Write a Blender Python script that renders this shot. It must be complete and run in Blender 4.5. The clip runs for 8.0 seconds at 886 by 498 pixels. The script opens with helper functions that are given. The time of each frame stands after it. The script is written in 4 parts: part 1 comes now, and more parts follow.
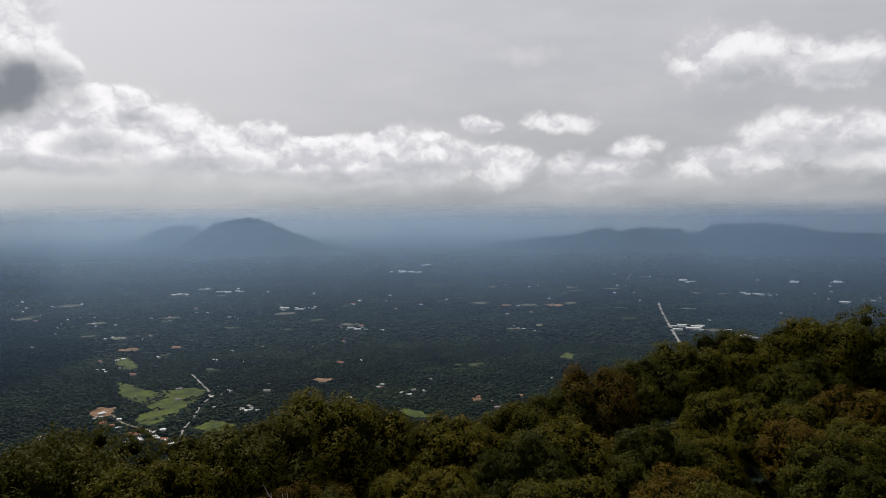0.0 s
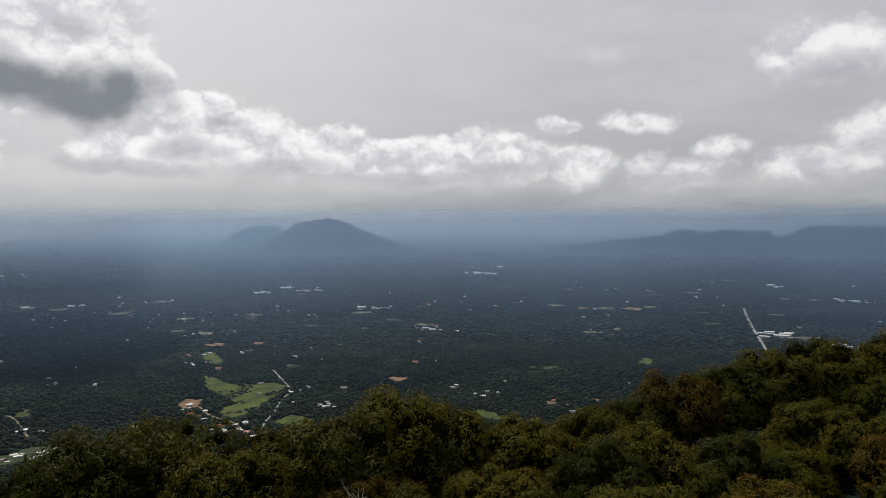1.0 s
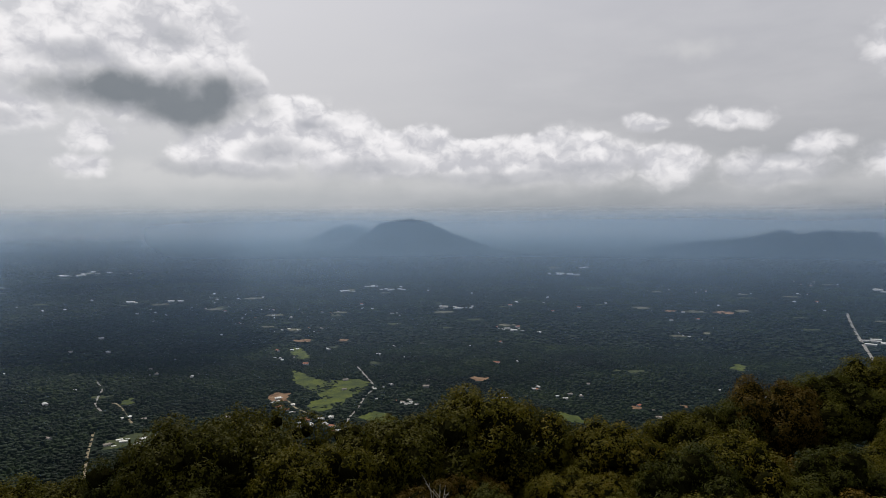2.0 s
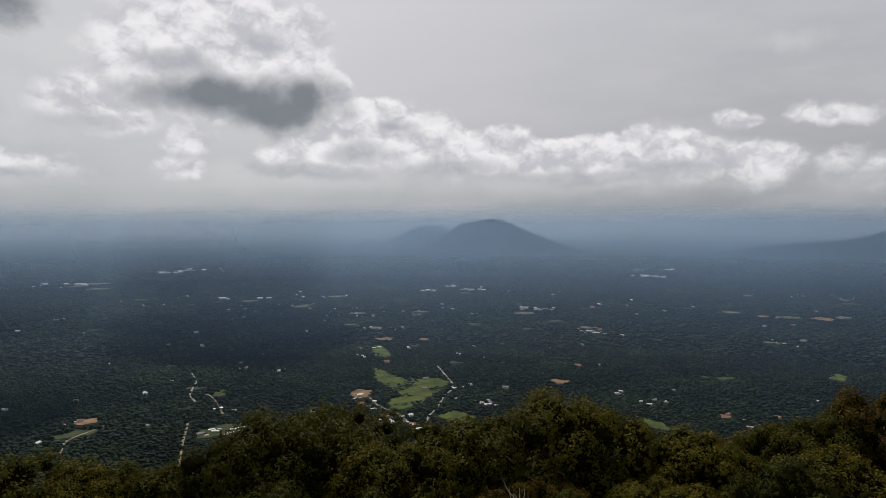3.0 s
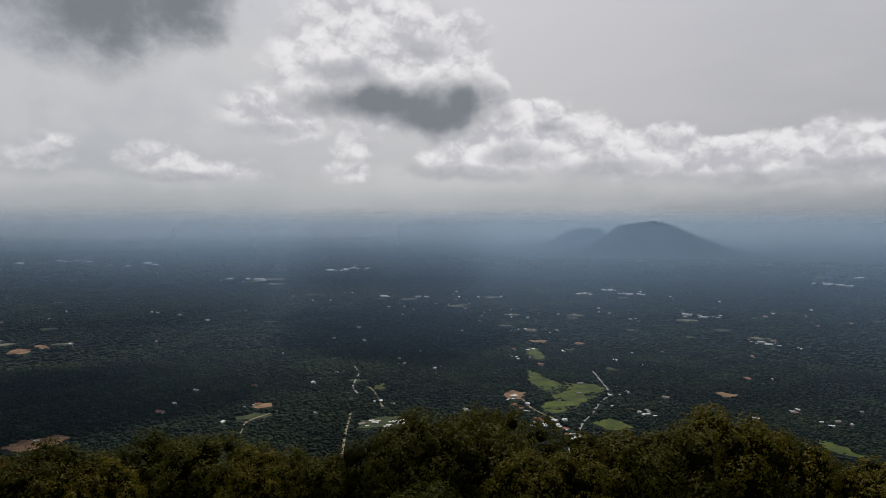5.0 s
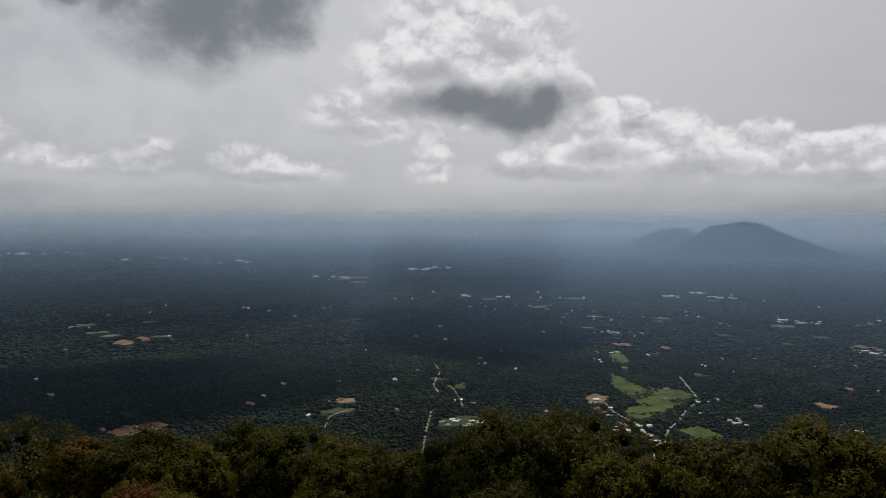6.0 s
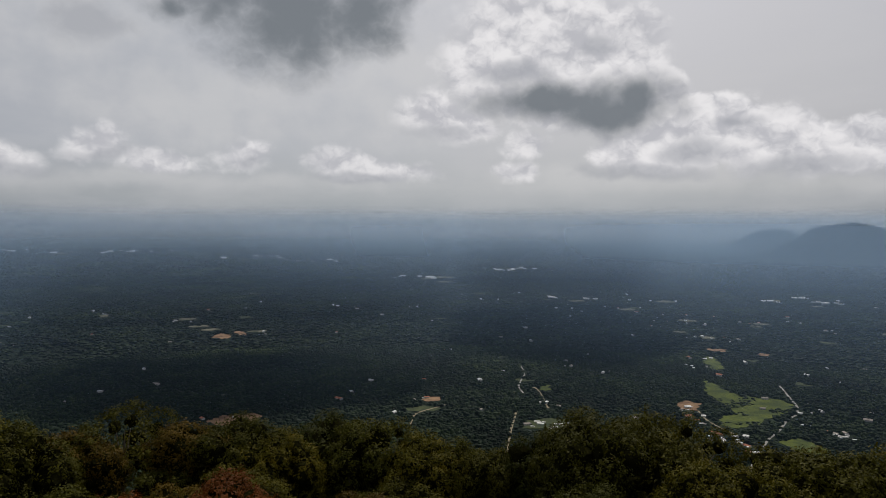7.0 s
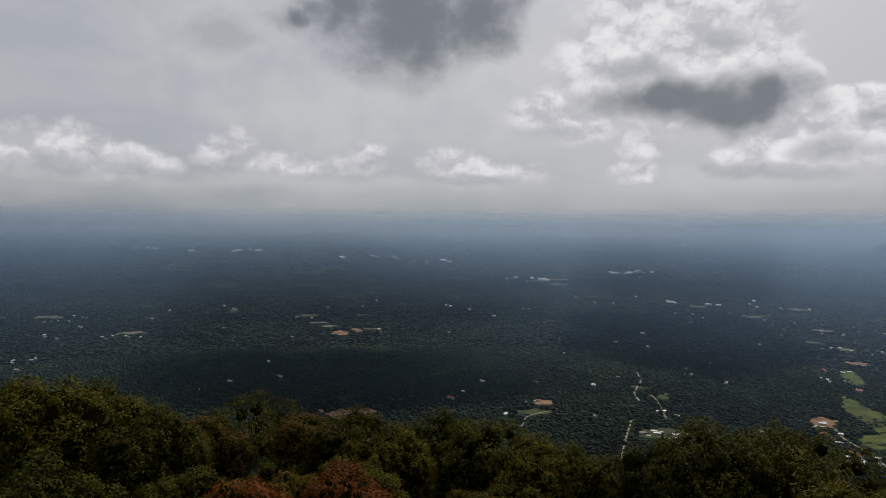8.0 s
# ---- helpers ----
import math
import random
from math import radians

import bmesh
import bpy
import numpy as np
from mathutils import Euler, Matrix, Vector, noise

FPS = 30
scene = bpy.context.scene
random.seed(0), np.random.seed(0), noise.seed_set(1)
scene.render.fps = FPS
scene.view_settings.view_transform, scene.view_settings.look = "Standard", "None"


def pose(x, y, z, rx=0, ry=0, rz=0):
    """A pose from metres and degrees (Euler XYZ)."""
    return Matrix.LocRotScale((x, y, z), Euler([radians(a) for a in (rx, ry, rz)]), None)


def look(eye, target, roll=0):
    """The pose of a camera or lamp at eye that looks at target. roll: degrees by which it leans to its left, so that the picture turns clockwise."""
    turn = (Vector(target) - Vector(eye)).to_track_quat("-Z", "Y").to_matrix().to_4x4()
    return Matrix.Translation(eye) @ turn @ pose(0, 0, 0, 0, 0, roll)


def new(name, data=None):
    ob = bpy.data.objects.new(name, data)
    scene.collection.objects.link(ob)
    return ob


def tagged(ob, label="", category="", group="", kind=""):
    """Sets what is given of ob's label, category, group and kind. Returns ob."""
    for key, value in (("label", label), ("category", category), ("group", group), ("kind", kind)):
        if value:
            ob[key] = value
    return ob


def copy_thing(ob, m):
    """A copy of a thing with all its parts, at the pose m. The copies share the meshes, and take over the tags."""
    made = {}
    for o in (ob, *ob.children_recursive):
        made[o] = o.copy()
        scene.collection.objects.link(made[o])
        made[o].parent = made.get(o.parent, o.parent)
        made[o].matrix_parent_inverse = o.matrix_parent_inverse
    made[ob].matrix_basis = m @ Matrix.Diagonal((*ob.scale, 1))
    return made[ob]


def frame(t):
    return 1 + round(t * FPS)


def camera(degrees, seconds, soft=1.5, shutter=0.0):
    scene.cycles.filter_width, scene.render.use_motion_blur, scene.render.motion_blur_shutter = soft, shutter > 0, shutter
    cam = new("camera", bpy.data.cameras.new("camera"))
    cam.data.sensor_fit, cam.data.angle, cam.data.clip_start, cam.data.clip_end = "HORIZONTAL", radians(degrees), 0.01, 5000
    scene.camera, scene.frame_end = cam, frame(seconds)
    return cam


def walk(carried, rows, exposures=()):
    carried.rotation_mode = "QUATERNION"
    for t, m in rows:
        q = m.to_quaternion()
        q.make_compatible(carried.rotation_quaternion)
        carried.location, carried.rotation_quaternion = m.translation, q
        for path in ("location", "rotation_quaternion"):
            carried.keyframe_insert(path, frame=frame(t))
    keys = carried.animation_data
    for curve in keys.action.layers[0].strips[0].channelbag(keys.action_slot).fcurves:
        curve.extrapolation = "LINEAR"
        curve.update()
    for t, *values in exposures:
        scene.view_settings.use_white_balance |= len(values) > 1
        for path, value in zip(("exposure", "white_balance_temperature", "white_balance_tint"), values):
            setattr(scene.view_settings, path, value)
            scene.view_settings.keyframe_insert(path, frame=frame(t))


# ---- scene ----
EYE_Z = 320.0  # height of the eye above the plain


def eye_pose(x, y, dz, yaw, pitch, roll):
    return pose(x, y, EYE_Z + dz, 90 + pitch, 0, yaw) @ pose(0, 0, 0, 0, 0, -roll)


cam = camera(65.86, 8.0, 0.8)
walk(cam, [
    (0.0, eye_pose(-0.00, 0.00, 0.00, 0.00, -2.61, 0.46)),
    (0.5, eye_pose(-0.04, 0.06, -0.10, 2.83, -2.57, 0.41)),
    (1.0, eye_pose(-0.07, 0.11, -0.15, 6.28, -2.46, 0.29)),
    (1.5, eye_pose(-0.11, 0.17, -0.28, 9.63, -2.43, 0.29)),
    (3.0, eye_pose(-0.22, 0.34, -0.20, 19.89, -2.37, 0.16)),
    (3.5, eye_pose(-0.26, 0.39, 0.00, 22.73, -2.34, 0.12)),
    (4.0, eye_pose(-0.30, 0.45, 0.18, 26.12, -2.32, 0.09)),
    (4.5, eye_pose(-0.34, 0.51, 0.24, 29.51, -2.27, 0.01)),
    (6.0, eye_pose(-0.45, 0.68, 0.00, 39.66, -2.26, -0.23)),
    (6.5, eye_pose(-0.49, 0.73, -0.15, 43.18, -2.29, -0.31)),
    (7.0, eye_pose(-0.53, 0.79, -0.35, 46.84, -2.27, -0.35)),
    (7.5, eye_pose(-0.56, 0.84, -0.42, 51.31, -2.24, -0.41)),
    (8.0, eye_pose(-0.60, 0.90, -0.45, 56.27, -2.23, -0.53)),
], [(0.0, 0.12), (1.5, 0.05), (3.5, -0.08), (8.0, -0.16)])

# ---- sky, sun ----
SUN_AZ, SUN_EL = 33.0, 54.0  # degrees, azimuth counted to the left of +y
sun_dir = Vector((-math.sin(radians(SUN_AZ)) * math.cos(radians(SUN_EL)),
                  math.cos(radians(SUN_AZ)) * math.cos(radians(SUN_EL)), math.sin(radians(SUN_EL))))
sun_data = bpy.data.lights.new("sun", "SUN")
sun_data.energy, sun_data.angle, sun_data.color = 3.2, radians(0.6), (1.0, 0.93, 0.80)
sun = new("sun", sun_data)
sun.matrix_world = look((0, 0, 900), Vector((0, 0, 900)) - sun_dir)


class Net:
    """A thin hand on a node tree."""

    def __init__(self, tree):
        self.tree = tree
        tree.nodes.clear()

    def node(self, kind, ins=(), **props):
        n = self.tree.nodes.new(kind)
        for k, v in props.items():
            setattr(n, k, v)
        for key, v in (ins.items() if isinstance(ins, dict) else enumerate(ins)):
            if v is None:
                continue
            if isinstance(v, bpy.types.NodeSocket):
                self.tree.links.new(v, n.inputs[key])
            else:
                n.inputs[key].default_value = v
        return n

    def math(self, op, a, b=None, c=None, clamp=False):
        return self.node("ShaderNodeMath", [a, b, c], operation=op, use_clamp=clamp).outputs[0]

    def vec(self, op, a, b=None):
        n = self.node("ShaderNodeVectorMath", [a, b], operation=op)
        return n.outputs["Value"] if op in ("LENGTH", "DOT_PRODUCT", "DISTANCE") else n.outputs[0]

    def smooth(self, v, lo, hi, to_lo=0.0, to_hi=1.0):
        return self.node("ShaderNodeMapRange", [v, lo, hi, to_lo, to_hi], interpolation_type="SMOOTHSTEP").outputs[0]

    def mix(self, fac, a, b, blend="MIX"):
        n = self.node("ShaderNodeMix", data_type="RGBA", blend_type=blend)
        for i, v in ((0, fac), (6, a), (7, b)):
            if isinstance(v, bpy.types.NodeSocket):
                self.tree.links.new(v, n.inputs[i])
            else:
                n.inputs[i].default_value = v if i == 0 else (*v, 1.0)
        return n.outputs[2]

    def noise(self, vector, scale, detail=4.0, rough=0.55, distortion=0.0):
        return self.node("ShaderNodeTexNoise", {"Vector": vector, "Scale": scale, "Detail": detail, "Roughness": rough,
                                                "Distortion": distortion}).outputs["Fac"]

    def ramp(self, fac, stops):
        n = self.node("ShaderNodeValToRGB", [fac])
        el = n.color_ramp.elements
        while len(el) < len(stops):
            el.new(0.5)
        for e, (p, c) in zip(el, stops):
            e.position, e.color = p, (*c, 1.0)
        return n.outputs[0]


world = bpy.data.worlds.new("hazy_sky")
scene.world = world
world.use_nodes = True
w = Net(world.node_tree)
way = w.node("ShaderNodeTexCoord").outputs["Generated"]
sx, sy, sz = w.node("ShaderNodeSeparateXYZ", [way]).outputs
az10 = w.math("MULTIPLY", w.math("ARCTAN2", w.math("MULTIPLY", sx, -1.0), sy), 5.7296)
el10 = w.math("MULTIPLY", w.math("ARCSINE", sz), 5.7296)
flat = w.node("ShaderNodeCombineXYZ", [az10, el10, 0.0]).outputs[0]  # unit: ten degrees
warp = w.node("ShaderNodeTexNoise", {"Vector": flat, "Scale": 2.6, "Detail": 3.0}).outputs["Color"]
warp = w.vec("MULTIPLY", w.vec("SUBTRACT", warp, (0.5, 0.5, 0.5)), (0.40, 0.22, 0.0))
bent = w.vec("ADD", flat, warp)


def cover(blobs):
    """The nearest of many soft ellipses (azimuth, elevation, half width, half height in degrees): 1 in its middle, 0 at its rim."""
    total = None
    for az, el, a, b in blobs:
        d = w.vec("LENGTH", w.vec("MULTIPLY", w.vec("SUBTRACT", bent, (az / 10, el / 10, 0)), (10 / a, 10 / b, 0)))
        d = w.math("SUBTRACT", 1.0, d)
        total = d if total is None else w.math("SMOOTH_MAX", total, d, 0.25)
    return total


towers = cover([  # the tall cumulus and the bank that trails from it
    (37.5, 13.4, 7.6, 4.0), (36.2, 15.6, 4.6, 2.8), (41.2, 15.0, 4.6, 3.0), (32.6, 14.2, 3.9, 3.1), (43.6, 12.8, 3.4, 3.0), (31.2, 11.4, 3.0, 2.6),
    (35.5, 10.2, 7.4, 2.9), (47.4, 9.2, 2.9, 1.5), (45.4, 8.2, 2.9, 1.4), (26.6, 7.6, 4.4, 2.6), (21.6, 6.6, 4.6, 2.5), (16.6, 5.5, 5.2, 2.2),
    (11.5, 4.9, 4.8, 1.7), (30.0, 6.2, 5.0, 2.0), (4.4, 5.2, 4.8, 2.3), (0.6, 4.8, 4.4, 2.0), (-4.8, 4.1, 2.8, 1.6)])
small = cover([  # scattered small cumulus
    (-22.4, 12.2, 4.2, 2.4), (-29.5, 11.0, 4.0, 1.8), (-28.4, 5.6, 5.4, 2.1), (-23.0, 4.2, 5.0, 1.5), (-12.8, 3.9, 3.8, 1.4),
    (-15.3, 5.5, 2.2, 0.9), (-9.6, 7.8, 3.0, 1.1), (-33.0, 4.8, 4.0, 2.0), (51.4, 4.0, 4.2, 1.0), (54.6, 4.5, 4.2, 1.3),
    (40.8, 4.2, 2.0, 0.9), (40.1, 6.3, 1.9, 1.1), (62.8, 5.2, 2.5, 1.3), (69.3, 4.4, 3.2, 1.1), (73.6, 5.8, 3.0, 1.5),
    (81.2, 4.2, 4.2, 1.4), (87.0, 5.2, 5.0, 2.0), (96.0, 4.5, 5.0, 1.8), (-40.0, 6.0, 6.0, 2.2), (-3.5, 7.6, 2.0, 0.7)])
wisps = cover([(-6.9, 13.2, 3.6, 0.8), (50.0, 12.0, 9.0, 6.0), (66.0, 9.0, 12.0, 4.0), (10.0, 2.8, 18.0, 1.2), (32.0, 3.4, 14.0, 1.4),
               (-20.0, 2.6, 16.0, 1.0), (70.0, 3.0, 25.0, 0.9), (75.0, 14.5, 9.0, 4.0), (22.0, 4.2, 12.0, 1.8), (2.0, 3.6, 10.0, 1.4)])
shade = cover([(59.2, 16.4, 8.6, 6.0), (54.4, 17.0, 6.8, 4.8), (64.8, 16.8, 5.0, 3.0), (68.0, 16.0, 3.2, 1.3),
               (37.4, 9.9, 8.2, 2.3), (33.4, 8.8, 6.2, 2.4), (30.8, 9.8, 3.2, 2.6)])  # thick, shaded undersides
dull = cover([(-23.6, 10.6, 3.2, 1.1), (-30.2, 10.2, 3.0, 0.8), (19.6, 4.3, 4.6, 0.9), (1.6, 3.9, 4.6, 0.8), (46.4, 7.6, 2.8, 0.7),
              (-28.6, 4.6, 4.6, 0.9), (-13.5, 4.9, 2.2, 0.5), (-13.0, 3.3, 3.4, 0.6), (26.6, 5.8, 2.6, 1.0), (74.5, 14.4, 3.4, 1.5), (41.0, 12.2, 3.2, 0.7),
              (86.0, 3.9, 5.0, 0.8), (80.0, 3.5, 4.0, 0.6), (62.6, 4.6, 1.6, 0.6), (53.5, 3.5, 5.0, 0.5), (8.0, 3.4, 9.0, 0.6), (31.0, 4.2, 5.0, 0.7),
              (73.0, 5.0, 2.6, 0.7), (24.0, 8.0, 1.6, 0.5), (34.8, 13.8, 2.0, 0.7)])
curl = w.node("ShaderNodeTexNoise", {"Vector": flat, "Scale": 7.0, "Detail": 2.5}).outputs["Color"]
curl = w.vec("MULTIPLY", w.vec("SUBTRACT", curl, (0.5, 0.5, 0.5)), (0.16, 0.12, 0.0))


def heads(shift):
    """Rounded heads of vapour, large ones beset with smaller ones."""
    p = w.vec("ADD", w.vec("ADD", flat, curl), shift)
    total = None
    for scale, weight in ((3.3, 0.56), (7.4, 0.28), (17.0, 0.14), (38.0, 0.07)):
        d = w.node("ShaderNodeTexVoronoi", {"Vector": w.vec("MULTIPLY", p, (0.85, 1.1, 1.0)), "Scale": scale}).outputs["Distance"]
        d = w.math("MULTIPLY", w.math("SUBTRACT", 0.62, w.math("MULTIPLY", d, d)), weight)
        total = d if total is None else w.math("ADD", total, d)
    return total


head, head_up = heads((0.0, 0.0, 0.0)), heads((-0.02, 0.09, 0.0))
billow = w.math("SUBTRACT", w.noise(flat, 3.4, 5.0, 0.5), 0.5)
rough = w.math("ADD", w.math("MULTIPLY", w.math("SUBTRACT", head, 0.32), 1.5), billow)
d_tower = w.math("ADD", w.math("ADD", towers, 0.10), w.math("MULTIPLY", rough, 0.36))
d_small = w.math("ADD", w.math("ADD", small, 0.10), w.math("MULTIPLY", rough, 0.55))
frayed = w.smooth(w.math("ADD", w.noise(w.vec("ADD", flat, (3.0, 7.0, 0.0)), 1.9, 2.0), w.smooth(az10, 4.0, 4.7, 0.0, 0.3)), 0.46, 0.70)
low_soft = w.smooth(el10, 0.35, 0.62, 0.75, 0.0)
frayed = w.math("MAXIMUM", frayed, low_soft)
crisp = w.smooth(d_tower, -0.06, 0.22)
crisp = w.math("ADD", w.math("MULTIPLY", crisp, w.math("SUBTRACT", 1.0, frayed)), w.math("MULTIPLY", w.smooth(d_tower, -0.30, 0.62), frayed))
dense = w.math("MAXIMUM", crisp, w.math("MULTIPLY", w.smooth(d_small, -0.12, 0.60), 0.85))
thin = w.math("MULTIPLY", w.smooth(w.math("ADD", wisps, w.math("MULTIPLY", billow, 2.2)), -0.25, 1.0), 0.42)
dark = w.smooth(w.math("ADD", shade, w.math("MULTIPLY", rough, 0.42)), -0.12, 0.80)
dim = w.smooth(w.math("ADD", dull, w.math("MULTIPLY", rough, 0.8)), -0.35, 0.75)
relief = w.math("ADD", w.math("SUBTRACT", head, head_up), w.math("MULTIPLY", w.math("SUBTRACT", head, 0.40), 0.35))
relief = w.math("ADD", relief, w.math("MULTIPLY", billow, 0.30))
relief = w.smooth(relief, -0.36, 0.30)
white = w.mix(relief, (0.54, 0.55, 0.575), (0.88, 0.877, 0.87))
veil = w.noise(w.vec("MULTIPLY", flat, (0.5, 1.6, 1.0)), 1.6, 5.0, 0.55)
clear = w.ramp(w.math("MULTIPLY", el10, 0.5), [(0.0, (0.27, 0.31, 0.34)), (0.05, (0.35, 0.38, 0.40)), (0.14, (0.45, 0.47, 0.475)), (0.35, (0.52, 0.53, 0.54)),
                                               (0.85, (0.59, 0.60, 0.625)), (1.0, (0.60, 0.61, 0.635))])
clear = w.mix(w.smooth(az10, 2.0, 8.5, 0.0, 0.75), clear, w.ramp(w.math("MULTIPLY", el10, 0.5), [(0.0, (0.27, 0.31, 0.34)), (0.10, (0.37, 0.40, 0.41)), (0.3, (0.42, 0.455, 0.49)), (1.0, (0.44, 0.475, 0.51))]))
clear = w.mix(1.0, clear, w.ramp(w.math("MULTIPLY_ADD", az10, 0.08, 0.32), [(0.0, (0.74, 0.75, 0.77)), (0.28, (0.84, 0.845, 0.855)), (0.42, (0.97, 0.97, 0.97)), (0.58, (1.16, 1.15, 1.13)), (0.75, (1.10, 1.10, 1.09)), (1.0, (0.95, 0.95, 0.96))]), "MULTIPLY")
clear = w.mix(w.smooth(veil, 0.35, 0.7, 0.0, 0.30), clear, (0.62, 0.625, 0.63))
above = w.node("ShaderNodeTexSky", sky_type="NISHITA", sun_disc=False, sun_elevation=radians(SUN_EL), sun_rotation=radians(-SUN_AZ),
               air_density=1.2, dust_density=4.0).outputs[0]
above = w.mix(1.0, above, (0.085, 0.085, 0.085), "MULTIPLY")
deck = w.mix(0.6, above, (0.22, 0.23, 0.25))
sky = w.mix(thin, clear, (0.68, 0.685, 0.67))
sky = w.mix(dense, sky, white)
sky = w.mix(w.math("MULTIPLY", dim, 0.62), sky, (0.37, 0.39, 0.42))
sky = w.mix(w.math("MULTIPLY", dark, 0.97), sky, (0.195, 0.22, 0.24))
sky = w.mix(w.smooth(el10, 0.08, 0.45, 0.9, 0.0), sky, clear)  # the low air takes the clouds back
sky = w.mix(w.smooth(el10, 1.9, 3.6), sky, deck)
sky = w.mix(1.0, sky, (1.015, 1.0, 1.025), "MULTIPLY")
w.node("ShaderNodeOutputWorld", [w.node("ShaderNodeBackground", [sky, 1.0]).outputs[0]])

# ---- materials ----


def material(name):
    m = bpy.data.materials.new(name)
    m.use_nodes = True
    return m, Net(m.node_tree)


def finish(n, shader):
    n.node("ShaderNodeOutputMaterial", [shader])


def surface(n, colour, rough=0.9, normal=None, metal=0.0, spec=0.3):
    return n.node("ShaderNodeBsdfPrincipled", {"Base Color": colour, "Roughness": rough, "Metallic": metal, "Normal": normal,
                                               "Specular IOR Level": spec}).outputs[0]


def bump(n, height, distance, strength=1.0):
    return n.node("ShaderNodeBump", {"Height": height, "Distance": distance, "Strength": strength}).outputs[0]


def coords(n, kind="Object"):
    return n.node("ShaderNodeTexCoord").outputs[kind]


def foliage(name, stops, glow=0.14):
    """Leaves: colour by the tree and by the leaf, thin enough for light to come through."""
    m, n = material(name)
    tree = n.node("ShaderNodeObjectInfo").outputs["Random"]
    leaf = n.node("ShaderNodeNewGeometry").outputs["Random Per Island"]
    patch = n.noise(coords(n), 0.45, 3.0)
    mixed = n.math("ADD", n.math("MULTIPLY", tree, 0.50), n.math("MULTIPLY", leaf, 0.42))
    mixed = n.math("ADD", mixed, n.math("MULTIPLY", n.math("SUBTRACT", patch, 0.40), 0.8), clamp=True)
    colour = n.mix(1.0, n.ramp(mixed, stops), (0.68, 0.635, 0.52), "MULTIPLY")
    through_leaf = n.mix(1.0, colour, (1.25, 1.15, 0.55), "MULTIPLY")
    s = n.node("ShaderNodeMixShader", [glow, surface(n, colour, 0.6, spec=0.05),
                                       n.node("ShaderNodeBsdfTranslucent", [through_leaf]).outputs[0]]).outputs[0]
    finish(n, s)
    return m


LEAF_OLIVE = foliage("olive_leaves", [(0.0, (0.032, 0.038, 0.004)), (0.45, (0.074, 0.077, 0.006)), (0.8, (0.125, 0.117, 0.008)), (1.0, (0.18, 0.14, 0.014))])
LEAF_GREEN = foliage("deep_green_leaves", [(0.0, (0.022, 0.032, 0.005)), (0.5, (0.052, 0.062, 0.006)), (1.0, (0.105, 0.108, 0.010))])
LEAF_RUST = foliage("rust_brown_young_leaves", [(0.0, (0.07, 0.032, 0.008)), (0.5, (0.16, 0.055, 0.014)), (1.0, (0.23, 0.085, 0.020))])
LEAF_BROWN = foliage("brown_tinged_leaves", [(0.0, (0.046, 0.036, 0.005)), (0.5, (0.105, 0.072, 0.008)), (1.0, (0.15, 0.108, 0.012))])


def bark_material():
    m, n = material("grey_brown_bark")
    p = coords(n)
    g = n.noise(n.vec("MULTIPLY", p, (1.0, 1.0, 0.25)), 9.0, 6.0)
    colour = n.ramp(g, [(0.3, (0.06, 0.045, 0.03)), (0.55, (0.16, 0.13, 0.10)), (0.75, (0.26, 0.23, 0.19))])
    finish(n, surface(n, colour, 0.9, bump(n, g, 0.03)))
    return m


BARK = bark_material()


def wood_canopy_material():
    """Far tree tops on the plain: crowns differ one by one and by stand."""
    m, n = material("valley_tree_tops")
    p = n.node("ShaderNodeNewGeometry")
    pos = p.outputs["Position"]
    stand = n.noise(pos, 0.0055, 5.0, 0.65)
    leafy = n.noise(pos, 0.6, 3.0)
    v = n.math("ADD", n.math("MULTIPLY", p.outputs["Random Per Island"], 0.45), n.math("MULTIPLY", n.math("SUBTRACT", stand, 0.40), 2.4))
    v = n.math("ADD", v, n.math("MULTIPLY", n.math("SUBTRACT", leafy, 0.5), 0.5), clamp=True)
    colour = n.ramp(v, [(0.0, (0.004, 0.010, 0.0065)), (0.45, (0.009, 0.020, 0.010)), (0.8, (0.019, 0.035, 0.013)), (1.0, (0.040, 0.058, 0.019))])
    finish(n, surface(n, colour, 0.85, bump(n, leafy, 1.2), spec=0.15))
    return m


CANOPY = wood_canopy_material()


def plain_material():
    """The plain: closed woods far away, with clearings and pale scrub; undergrowth nearer by."""
    m, n = material("wooded_plain")
    pos = n.node("ShaderNodeNewGeometry").outputs["Position"]
    crowns = n.node("ShaderNodeTexVoronoi", {"Vector": pos, "Scale": 0.11, "Detail": 1.0}).outputs["Distance"]
    stand = n.noise(pos, 0.0028, 5.0, 0.62)
    fine = n.noise(pos, 0.05, 5.0, 0.65)
    v = n.math("ADD", n.math("MULTIPLY", stand, 0.8), n.math("MULTIPLY", n.math("SUBTRACT", fine, 0.5), 0.9), clamp=True)
    v = n.math("SUBTRACT", v, n.math("MULTIPLY", crowns, 0.25), clamp=True)
    colour = n.ramp(v, [(0.05, (0.006, 0.013, 0.009)), (0.4, (0.013, 0.024, 0.012)), (0.7, (0.030, 0.042, 0.018))])
    open_land = n.smooth(n.noise(n.vec("ADD", pos, (517.0, 231.0, 0.0)), 0.006, 6.0, 0.7), 0.66, 0.72, 0.0, 0.8)
    colour = n.mix(open_land, colour, (0.16, 0.17, 0.09))
    finish(n, surface(n, colour, 0.95, bump(n, n.math("ADD", n.math("MULTIPLY", crowns, -1.0), fine), 5.0), spec=0.1))
    return m


PLAIN = plain_material()


